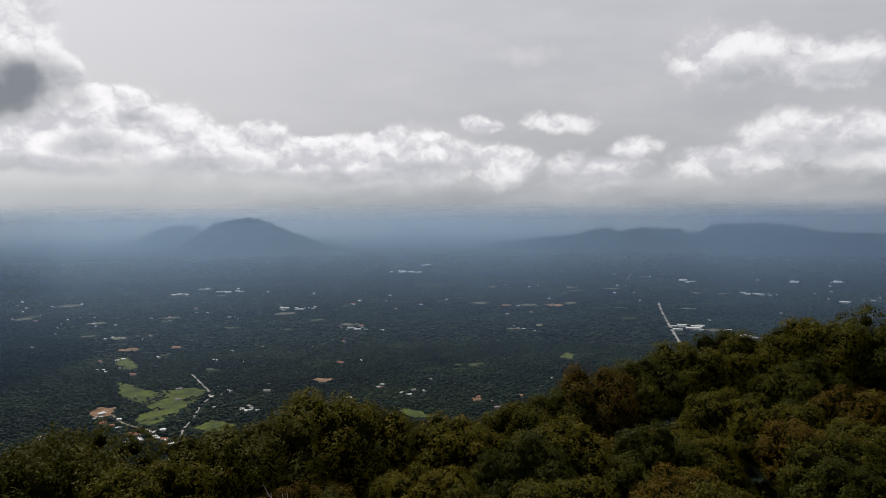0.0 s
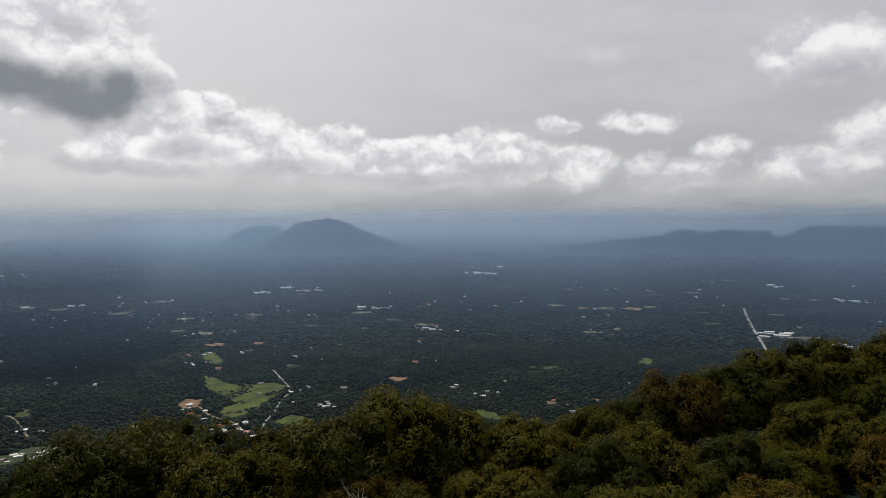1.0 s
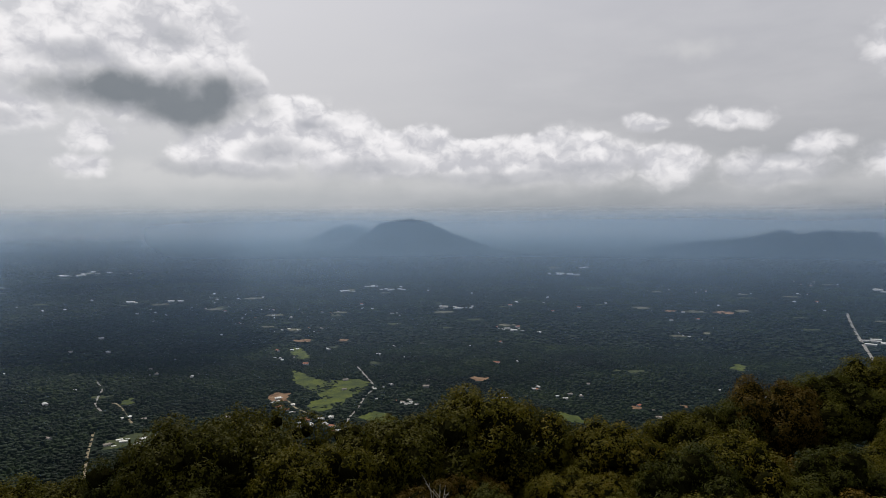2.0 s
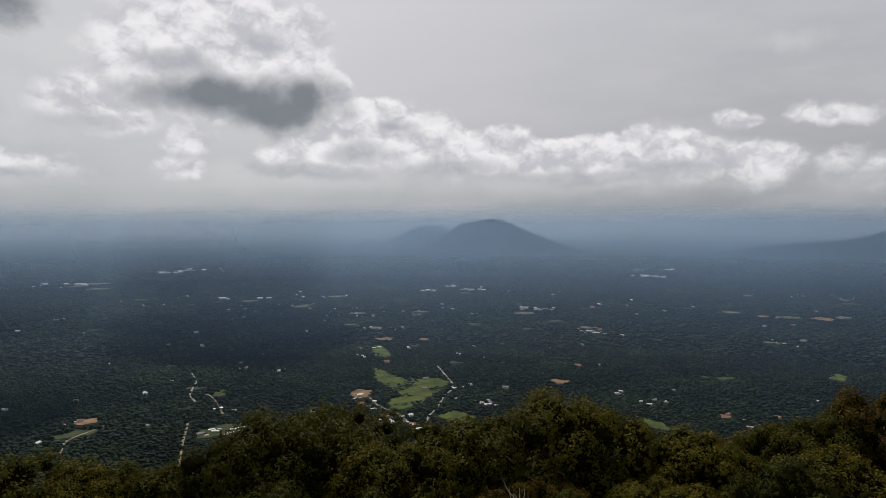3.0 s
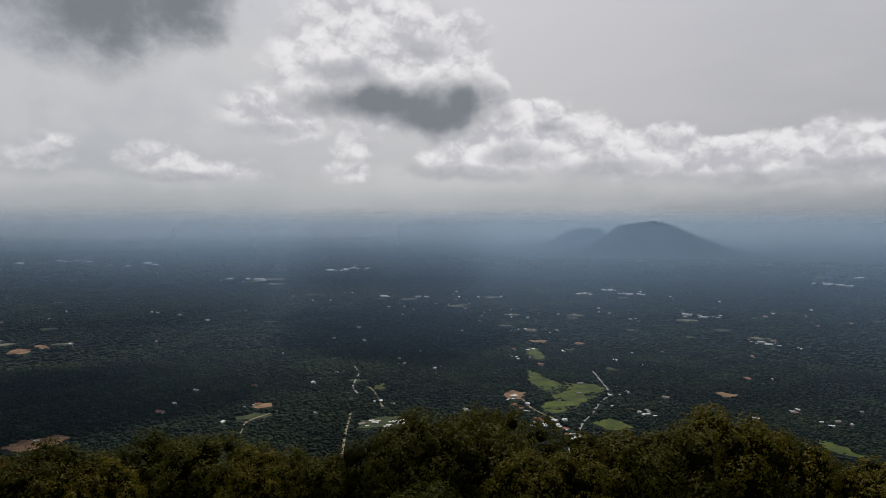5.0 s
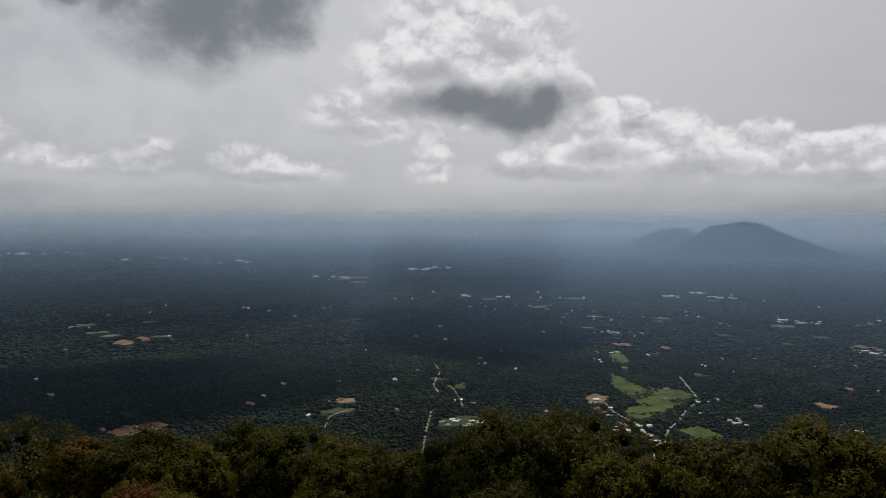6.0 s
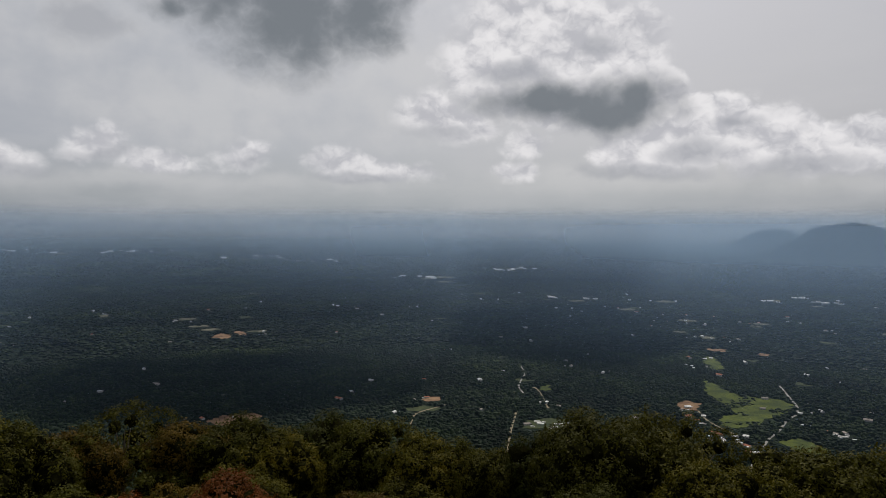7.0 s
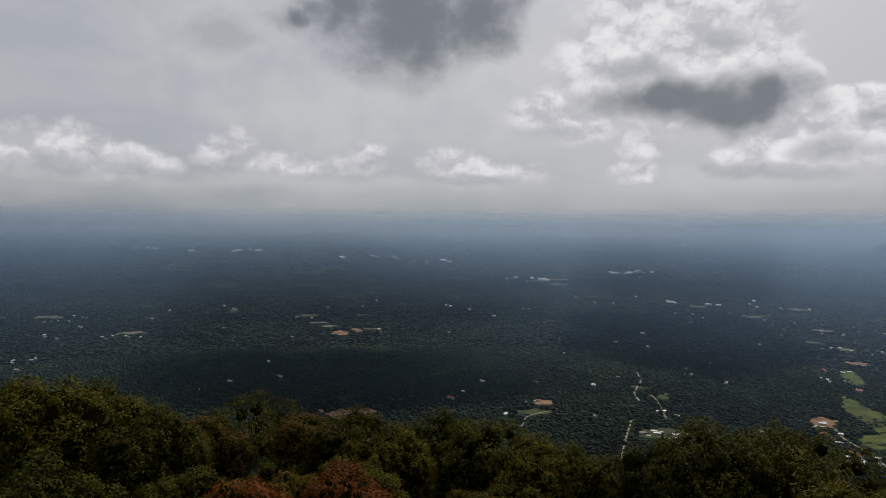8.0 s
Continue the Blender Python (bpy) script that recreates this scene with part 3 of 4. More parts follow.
# pale strips of cleared land round the far settlements
STRIP = earthy("pale_cleared_land", (0.035, 0.042, 0.022), (0.13, 0.125, 0.085), 0.03)
for az, reach in ((25.5, 2050), (27.4, 2500), (22.5, 2450), (28.2, 2300), (30.1, 2950), (33.4, 2600), (21.5, 3150), (18.0, 3150), (-7.5, 2000), (-12.4, 3260), (-5.9, 3240),
                  (-16.0, 3760), (-9.2, 2520), (-5.2, 2500), (-24.2, 1960), (-22.0, 2050), (-18.5, 2500), (-22.5, 2900), (48.9, 3900), (54.3, 4700), (41.2, 4700), (46.8, 3700),
                  (69.0, 7700), (75.2, 7450), (79.3, 8300), (62.1, 6250), (58.3, 5570), (66.0, 2150), (68.5, 2350), (80.9, 2080), (86.5, 2440), (73.0, 2600), (12.4, 2480), (7.8, 2000),
                  (3.6, 4060), (1.9, 4600), (36.0, 2900), (64.5, 2000), (83.0, 9500), (72.0, 7600)):
    for _ in range(random.choice((1, 1, 2))):
        a, out = az + random.gauss(0, 1.1), reach * random.gauss(1.0, 0.03)
        half = math.degrees(random.uniform(0.006, 0.018))
        deep = out * random.uniform(0.006, 0.014)
        field([(a + half, out), (a + half * 0.4, out + deep), (a - half * 0.7, out + deep * 0.8), (a - half, out - deep * 0.3), (a + half * 0.2, out - deep * 0.9)],
              STRIP, "pale strip of cleared land beside far houses", "clearing")

# lone farms and small glades over the plain
for _ in range(120):
    az, reach = random.uniform(-34, 90), random.uniform(1150, 3600) * random.uniform(0.8, 1.0)
    if reach > 980:
        put_house(random.choice((0, 1, 3, 3, 2)), az, reach, random.uniform(-50, 50), random.uniform(0.45, 0.85))
for _ in range(30):
    az, reach, wide = random.uniform(-33, 89), random.uniform(1150, 3400), random.uniform(8, 24)
    ring = []
    for k in range(11):
        t, g = k * 0.571, wide * random.uniform(0.25, 1.25)
        ring.append((az + math.degrees(math.cos(t) * g * 1.6 / reach), reach + math.sin(t) * g))
    field(ring, SCRUB, "small dull green glade in dense woods", "glade")


def settle_far_houses():
    """The houses too far off to be told apart: gabled walls and ridged roofs, all in one."""
    sizes = ((15, 9, 3.4, 0.35), (13, 8, 3.2, 0.30), (16, 10, 3.4, 0.42), (14, 9, 3.2, 0.40), (42, 20, 6.0, 0.16), (30, 14, 5.0, 0.20))
    v, f, mats = [], [], []
    for kind, p, turn, s in far_houses:
        long, deep, high, pitch = sizes[kind]
        hx, hy, ridge = long / 2, deep / 2, high + deep / 2 * pitch
        c, sn = math.cos(radians(turn)), math.sin(radians(turn))
        o = len(v)
        for x, y, z in ((-hx, -hy, -2), (hx, -hy, -2), (hx, hy, -2), (-hx, hy, -2), (-hx, -hy, high), (hx, -hy, high), (hx, hy, high), (-hx, hy, high),
                        (-hx - 0.7, -hy - 0.8, high), (hx + 0.7, -hy - 0.8, high), (hx + 0.7, hy + 0.8, high), (-hx - 0.7, hy + 0.8, high), (-hx - 0.7, 0, ridge), (hx + 0.7, 0, ridge)):
            v.append((p.x + (x * c - y * sn) * s, p.y + (x * sn + y * c) * s, p.z + z * s))
        f += [tuple(o + i for i in q) for q in ((0, 1, 5, 4), (1, 2, 6, 5), (2, 3, 7, 6), (3, 0, 4, 7), (8, 9, 13, 12), (10, 11, 12, 13), (9, 10, 13, 13), (11, 8, 12, 12))]
        mats += [0, 0, 0, 0] + [1 + (0, 1, 2, 3, 1, 0)[kind]] * 4
    me = bpy.data.meshes.new("far_houses")
    me.from_pydata(v, [], [tuple(dict.fromkeys(q)) for q in f])
    for m in (WALL, *ROOFS):
        me.materials.append(m)
    me.polygons.foreach_set("material_index", mats)
    me.update()
    tagged(new("far_houses", me), "far pale roofs of villages and sheds scattered over the plain", "houses", kind="stuff")


settle_far_houses()


# ---- mountains ----
RISES = []


def rise(x, y, m):
    """Height of one mountain over the plain: a crest by azimuth, falling off before and behind it."""
    az_lo, az_hi, r0, depth, top, rugged = m
    r, az = np.hypot(x, y), np.degrees(np.arctan2(-x, y))
    u = (r - r0) / depth
    g = (az - az_lo) / (az_hi - az_lo)
    out = np.zeros(np.shape(x))
    for i in np.argwhere((np.abs(u) < 1.3) & (g > 0) & (g < 1)):
        i = tuple(i)
        k = g[i] * (len(top) - 1)
        n = noise.fractal((x[i] * 0.010, y[i] * 0.010, 3.0), 1.0, 2.1, 5)
        fall = max(0.0, 1 - abs(u[i]) ** 1.25 * (1 + 0.35 * n))
        edge = min(1.0, min(k, len(top) - 1 - k) / 5)
        out[i] = max(np.interp(k, np.arange(len(top)), top), 0) * fall * (1 + rugged * n * (0.35 + abs(u[i]))) * edge
    return out


def land_z(x, y):
    z = ground_z(x, y)
    return z + np.max([rise(x, y, m) for m in RISES], axis=0)


def mountain(name, reach, crest, depth, label, rugged=0.10, cells=96, mat=ROCK):
    r0 = float(drawn_in(reach))
    order = sorted(crest)
    az_lo, az_hi = order[0][0], order[-1][0]
    a = np.linspace(az_lo, az_hi, cells)
    el = np.interp(a, [c[0] for c in order], [c[1] for c in order])
    top = EYE_Z + r0 * np.tan(np.radians(el)) - float(plain_z(r0)) + 3
    top = top * np.array([1 + rugged * 0.35 * noise.fractal((k * 0.21, reach, 0.0), 0.8, 2.2, 4) for k in range(cells)])
    m = (az_lo, az_hi, r0, depth, top, rugged)
    if mat == ROCK:
        RISES.append(m)
    rows = 30
    rr, aa = np.meshgrid(r0 + np.linspace(-1, 1, rows) * depth * 1.05, np.radians(a[::-1]), indexing="ij")
    x, y = -np.sin(aa) * rr, np.cos(aa) * rr
    v = np.stack([x, y, ground_z(x, y) - 3 + rise(x, y, m)], -1).reshape(-1, 3)
    f = [(i * cells + k, i * cells + k + 1, (i + 1) * cells + k + 1, (i + 1) * cells + k) for i in range(rows - 1) for k in range(cells - 1)]
    ob = new(name, mesh_of(name, v, f, [mat], True))
    tagged(ob, label, "mountain", kind="structure")


mountain("mountain", 5600, [(23.0, -3.3), (21.8, -2.9), (20.6, -1.9), (19.5, -1.2), (18.6, -0.45), (17.3, -0.2), (15.8, 0.05), (14.5, -0.25), (13.4, -0.8), (12.3, -1.3), (10.0, -2.1), (8.4, -2.8), (6.5, -3.3)],
         420, "dark hazy table-topped mountain rising from the plain")
mountain("mountain", 6980, [(24.5, -1.9), (23.3, -1.2), (22.4, -0.62), (20.9, -0.40), (19.7, -0.62), (18.9, -1.3), (16.0, -1.9)], 70, "pale blue hazy flat-topped hill behind a mountain")
mountain("mountain", 6000, [(-3.0, -2.4), (-5.0, -2.1), (-8.3, -1.75), (-12.0, -1.35), (-12.8, -1.0), (-13.4, -0.85), (-13.9, -1.1), (-14.5, -1.35), (-15.2, -1.05), (-16.0, -0.95), (-17.5, -1.1), (-18.4, -0.95), (-19.2, -1.0), (-19.7, -1.5), (-20.6, -1.3), (-21.1, -0.8), (-23.1, -0.6), (-25.5, -0.75),
                             (-27.7, -0.8), (-28.8, -1.3), (-30.6, -1.4), (-32.9, -1.5), (-36.0, -1.0), (-40.0, -1.8)], 95, "blue hazy chain of steep limestone hills", 0.26, 200)
mountain("mountain", 4700, [(-15.0, -3.9), (-16.6, -3.1), (-17.6, -2.5), (-18.8, -2.3), (-20.2, -2.5), (-21.5, -2.8), (-23.3, -3.2), (-25.0, -3.9)], 160, "low dark rounded hill on the plain")
mountain("mountain", 5600, [(6.5, -3.3), (3.0, -3.05), (0.0, -2.95), (-5.0, -3.0), (-9.0, -3.15), (-12.0, -3.3)], 160, "low dark wooded rise on the plain")
mountain("mountain", 16000, [(-2.0, -1.0), (-5.5, -0.7), (-10.1, -0.35), (-14.6, 0.05), (-18.0, 0.0), (-21.0, 0.15), (-24.0, 0.05), (-27.0, -0.1), (-33.0, -0.5), (-40.0, -0.7)], 40, "faint blue distant mountain range in haze", 0.03, 96, DISTANT)
mountain("mountain", 16000, [(60.0, -1.1), (52.0, -0.9), (45.0, -0.8), (38.0, -0.5), (34.0, -0.75), (28.0, -0.45), (24.0, -0.6), (16.0, -0.5), (8.0, -0.8), (0.0, -1.0)], 40, "faint blue distant hills on the horizon", 0.06, 96, DISTANT)


# ---- woods on the plain ----
def bare_mask():
    """Cells of 5 m where nothing grows."""
    x0, y0, cell, nx, ny = -4800.0, -600.0, 5.0, 1520, 1090
    mask = np.zeros((nx, ny), bool)
    for x, y, r in open_ground:
        i0, i1, j0, j1 = int((x - r - x0) / cell), int((x + r - x0) / cell) + 1, int((y - r - y0) / cell), int((y + r - y0) / cell) + 1
        i, j = np.meshgrid(np.arange(max(i0, 0), min(i1, nx)), np.arange(max(j0, 0), min(j1, ny)), indexing="ij")
        mask[i, j] |= (x0 + i * cell - x) ** 2 + (y0 + j * cell - y) ** 2 < r * r
    for shape in open_shapes:
        s = np.array(shape)
        i, j = np.meshgrid(np.arange(int((s[:, 0].min() - x0) / cell), int((s[:, 0].max() - x0) / cell) + 2),
                           np.arange(int((s[:, 1].min() - y0) / cell), int((s[:, 1].max() - y0) / cell) + 2), indexing="ij")
        px, py = x0 + i * cell, y0 + j * cell
        inside = np.zeros(px.shape, bool)
        for (ax, ay), (bx, by) in zip(shape, shape[1:] + shape[:1]):
            if ay != by:
                inside ^= ((ay > py) != (by > py)) & (px < (bx - ax) * (py - ay) / (by - ay) + ax)
        mask[i, j] |= inside
    return lambda x, y: mask[np.clip(((x - x0) / cell).astype(int), 0, nx - 1), np.clip(((y - y0) / cell).astype(int), 0, ny - 1)]


is_bare = bare_mask()
rng = np.random.default_rng(7)


def dome(sides, rows):
    """An uneven tree top: rings closing to a tip."""
    v = []
    for k in range(rows):
        u = k / rows
        for i in range(sides):
            a = 2 * np.pi * (i + 0.5 * (k % 2)) / sides
            r = np.cos(u * np.pi / 2) ** 0.7 * rng.uniform(0.72, 1.12)
            v.append((np.cos(a) * r, np.sin(a) * r, np.sin(u * np.pi / 2) * rng.uniform(0.85, 1.15)))
    v.append((rng.uniform(-0.2, 0.2), rng.uniform(-0.2, 0.2), rng.uniform(0.95, 1.2)))
    f = []
    for k in range(rows - 1):
        for i in range(sides):
            j = (i + 1) % sides
            a, b, c, d = k * sides + i, k * sides + j, (k + 1) * sides + i, (k + 1) * sides + j
            f += [(a, b, d), (a, d, c)]
    tip = len(v) - 1
    f += [((rows - 1) * sides + i, (rows - 1) * sides + (i + 1) % sides, tip) for i in range(sides)]
    return np.array(v), np.array(f)


def woods(near, far, spacing, size, tall, sides, rows, label):
    pts = []
    d = near
    while d < far:
        count = int(radians(126) * d / spacing)
        a = np.radians(-35) + (np.arange(count) + rng.uniform(0, 1) + rng.uniform(-0.45, 0.45, count)) / count * radians(126)
        pts.append(np.stack([a, d + rng.uniform(-0.45, 0.45, count) * spacing], 1))
        d += spacing * 0.9
    p = np.concatenate(pts)
    r = drawn_in(p[:, 1])
    x, y = -np.sin(p[:, 0]) * r, np.cos(p[:, 0]) * r
    ux, uy = x / r, y / r
    clumped = np.sin(x * 0.045 + 2.0 * np.sin(y * 0.02)) * np.sin(y * 0.05 + 1.0) > 0.84
    for az, out, wide in ((22.97, 1327, 20), (23.55, 1300, 20), (24.2, 1283, 22), (24.8, 1262, 20), (22.6, 1350, 14), (20.4, 1290, 16), (22.0, 1190, 14)):
        clumped |= np.hypot(x - at(az, out).x, y - at(az, out).y) < wide
    keep = (~is_bare(x, y) & ~is_bare(x + ux * 9, y + uy * 9) | clumped & (rng.uniform(0, 1, len(x)) < 0.7)) & (rng.uniform(0, 1, len(x)) < 0.94)
    ux, uy = ux[keep], uy[keep]
    x, y, r, reach = x[keep], y[keep], r[keep], p[keep, 1]
    stand = np.array([noise.noise((a * 0.004, b * 0.004, 0.0)) for a, b in zip(x, y)])
    s = r / reach * size * np.exp(rng.normal(0, 0.28, len(x))) * (1 + 0.25 * stand)
    h = r / reach * tall * np.exp(rng.normal(0, 0.25, len(x))) * (1 + 0.35 * stand)
    low = is_bare(x + ux * 18, y + uy * 18) | is_bare(x + ux * 27, y + uy * 27)
    h = np.where(low, h * 0.45, h)
    z = land_z(x, y) - 0.5
    shapes = [dome(sides, rows) for _ in range(9)]
    pick = rng.integers(0, 9, len(x))
    turn = rng.uniform(0, 2 * np.pi, len(x))
    vs, fs, base = [], [], 0
    for k, (v, f) in enumerate(shapes):
        m = np.where(pick == k)[0]
        c, sn = np.cos(turn[m])[:, None], np.sin(turn[m])[:, None]
        vx, vy = v[None, :, 0] * c - v[None, :, 1] * sn, v[None, :, 0] * sn + v[None, :, 1] * c
        vv = np.stack([x[m, None] + vx * s[m, None], y[m, None] + vy * s[m, None], z[m, None] + v[None, :, 2] * h[m, None]], -1)
        vs.append(vv.reshape(-1, 3))
        fs.append((f[None] + (np.arange(len(m)) * len(v))[:, None, None] + base).reshape(-1, 3))
        base += len(m) * len(v)
    ob = new("valley_woods", mesh_of("valley_woods", np.concatenate(vs), np.concatenate(fs), [CANOPY], True))
    tagged(ob, label, "woods", kind="stuff")


woods(900, 1750, 6.7, 4.6, 4.2, 4, 2, "dense dark green tropical woods covering the near plain")
woods(1750, 4300, 15.5, 9.8, 4.0, 3, 2, "hazy dark green woods farther out over the plain")


woods(4300, 8500, 40.0, 22.0, 10.0, 3, 2, "far dark woods under blue haze")


# ---- haze painted on shells ----
def haze_shell(radius, reach, cap, fade, top, tint, label):
    """A see-through shell added round the hill, tinted to imitate haze."""
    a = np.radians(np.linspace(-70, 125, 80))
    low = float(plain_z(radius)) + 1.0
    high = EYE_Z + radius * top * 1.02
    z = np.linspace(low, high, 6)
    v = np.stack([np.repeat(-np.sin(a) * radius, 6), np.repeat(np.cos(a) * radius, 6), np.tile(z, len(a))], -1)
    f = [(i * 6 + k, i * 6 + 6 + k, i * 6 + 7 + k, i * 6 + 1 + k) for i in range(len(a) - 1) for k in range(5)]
    ob = new("haze_shell", mesh_of("haze_shell", v, f, [haze_material("painted_haze", radius, reach, cap, fade, top, tint)], True))
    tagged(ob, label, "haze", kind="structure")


HAZE_TINT = (0.96, 0.825, 0.82)  # painted haze colour at endless distance
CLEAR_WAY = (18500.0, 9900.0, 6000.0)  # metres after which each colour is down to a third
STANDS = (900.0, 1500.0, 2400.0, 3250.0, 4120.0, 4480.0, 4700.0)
THIN = (2.1, 1.2, 1.0, 1.0, 1.0, 1.0, 1.0)  # the shells near the hill veil less
for radius, behind, shell_thin in zip(STANDS, (*STANDS[1:], 4948.0), THIN):
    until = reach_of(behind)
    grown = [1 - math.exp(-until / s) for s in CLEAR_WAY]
    haze_shell(radius, CLEAR_WAY[2] * shell_thin, until, -0.009, 0.023, tuple(a * g / grown[2] for a, g in zip(HAZE_TINT, grown)), "see-through shell painted blue-grey to imitate haze over the plain")


def cloud(az, reach, height, half_wide, half_deep, thick, lets_through, opacity, label):
    """A ragged-rimmed cloud lens, added out of view to shade the plain."""
    m, n = material("shade_cloud")
    p = coords(n)
    rim = n.vec("LENGTH", n.vec("MULTIPLY", p, (1 / half_wide, 1 / half_deep, 0.0)))
    torn = n.noise(p, 1.1 / half_deep, 1.0, 0.4)
    body = n.math("SUBTRACT", n.math("ADD", 1.0, n.math("MULTIPLY", n.math("SUBTRACT", torn, 0.5), 0.9)), rim)
    vapour = n.node("ShaderNodeMixShader", [lets_through, n.node("ShaderNodeBsdfDiffuse", [(0.85, 0.86, 0.88, 1)]).outputs[0],
                                            n.node("ShaderNodeBsdfTranslucent", [(0.66, 0.68, 0.71, 1)]).outputs[0]]).outputs[0]
    finish(n, n.node("ShaderNodeMixShader", [n.smooth(body, 0.0, 0.45, 0.0, opacity), n.node("ShaderNodeBsdfTransparent").outputs[0], vapour]).outputs[0])
    rings, sides = 14, 48
    v, f = [], []
    for face in (0, 1):
        for i in range(rings + 1):
            u = i / rings
            for k in range(sides):
                a = 2 * math.pi * k / sides
                x, y = math.cos(a) * half_wide * u, math.sin(a) * half_deep * u
                lump = noise.noise((x * 0.008, y * 0.008, face * 5.0))
                z = thick * (1 - u * u) * (0.8 + 0.5 * lump) if face else -thick * 0.12 * (1 - u * u) * (1 + lump)
                v.append((x, y, z))
    for face in (0, 1):
        o = face * (rings + 1) * sides
        for i in range(rings):
            for k in range(sides):
                a, b = o + i * sides + k, o + i * sides + (k + 1) % sides
                f.append((a, a + sides, b + sides, b) if face else (a, b, b + sides, a + sides))
    ob = new("cloud", mesh_of("cloud", v, f, [m], True))
    ob.matrix_world = pose(-math.sin(radians(az)) * reach, math.cos(radians(az)) * reach, height, 0, 0, az)
    tagged(ob, label, "cloud", kind="structure")


# unseen clouds, set above the view where their shadows darken the plain
cloud(35.5, 3284, 1700, 400, 600, 60, 0.75, 0.96, "unseen cloud lens above the view, added to shade the plain")
cloud(54.5, 2140, 1130, 450, 340, 50, 0.35, 0.96, "second unseen cloud lens, added to shade the plain farther left")


# ---- trees on the hill ----
def clump(r, fine=1):
    """An uneven leafy mass, low in faces."""
    if fine == 1:  # eight faces
        v = np.array([(1, 0, 0), (0, 1, 0), (-1, 0, 0), (0, -1, 0), (0, 0, 1), (0, 0, -1)], float)
        f = np.array([(0, 1, 4), (1, 2, 4), (2, 3, 4), (3, 0, 4), (1, 0, 5), (2, 1, 5), (3, 2, 5), (0, 3, 5)])
        t = rng.uniform(0, 6.28)
        v = v @ np.array([(math.cos(t), math.sin(t), 0), (-math.sin(t), math.cos(t), 0), (0, 0, 1)])
        return v * rng.uniform(0.85, 1.25, (6, 1)) * r, f
    bm = bmesh.new()
    bmesh.ops.create_icosphere(bm, subdivisions=fine, radius=1.0)
    v = np.array([x.co[:] for x in bm.verts])
    f = np.array([[q.index for q in p.verts] for p in bm.faces])
    bm.free()
    return v * rng.uniform(0.75, 1.15, (len(v), 1)) * r, f


def tube(points, radii, sides=6):
    v, f = [], []
    for i, (p, r) in enumerate(zip(points, radii)):
        p = Vector(p)
        d = (Vector(points[min(i + 1, len(points) - 1)]) - Vector(points[max(i - 1, 0)])).normalized()
        s = d.orthogonal().normalized()
        t = d.cross(s)
        for k in range(sides):
            q = p + (s * math.cos(2 * math.pi * k / sides) + t * math.sin(2 * math.pi * k / sides)) * r
            v.append(q[:])
        if i:
            for k in range(sides):
                a, b = (i - 1) * sides + k, (i - 1) * sides + (k + 1) % sides
                f.append((a, b, b + sides, a + sides))
    return v, f


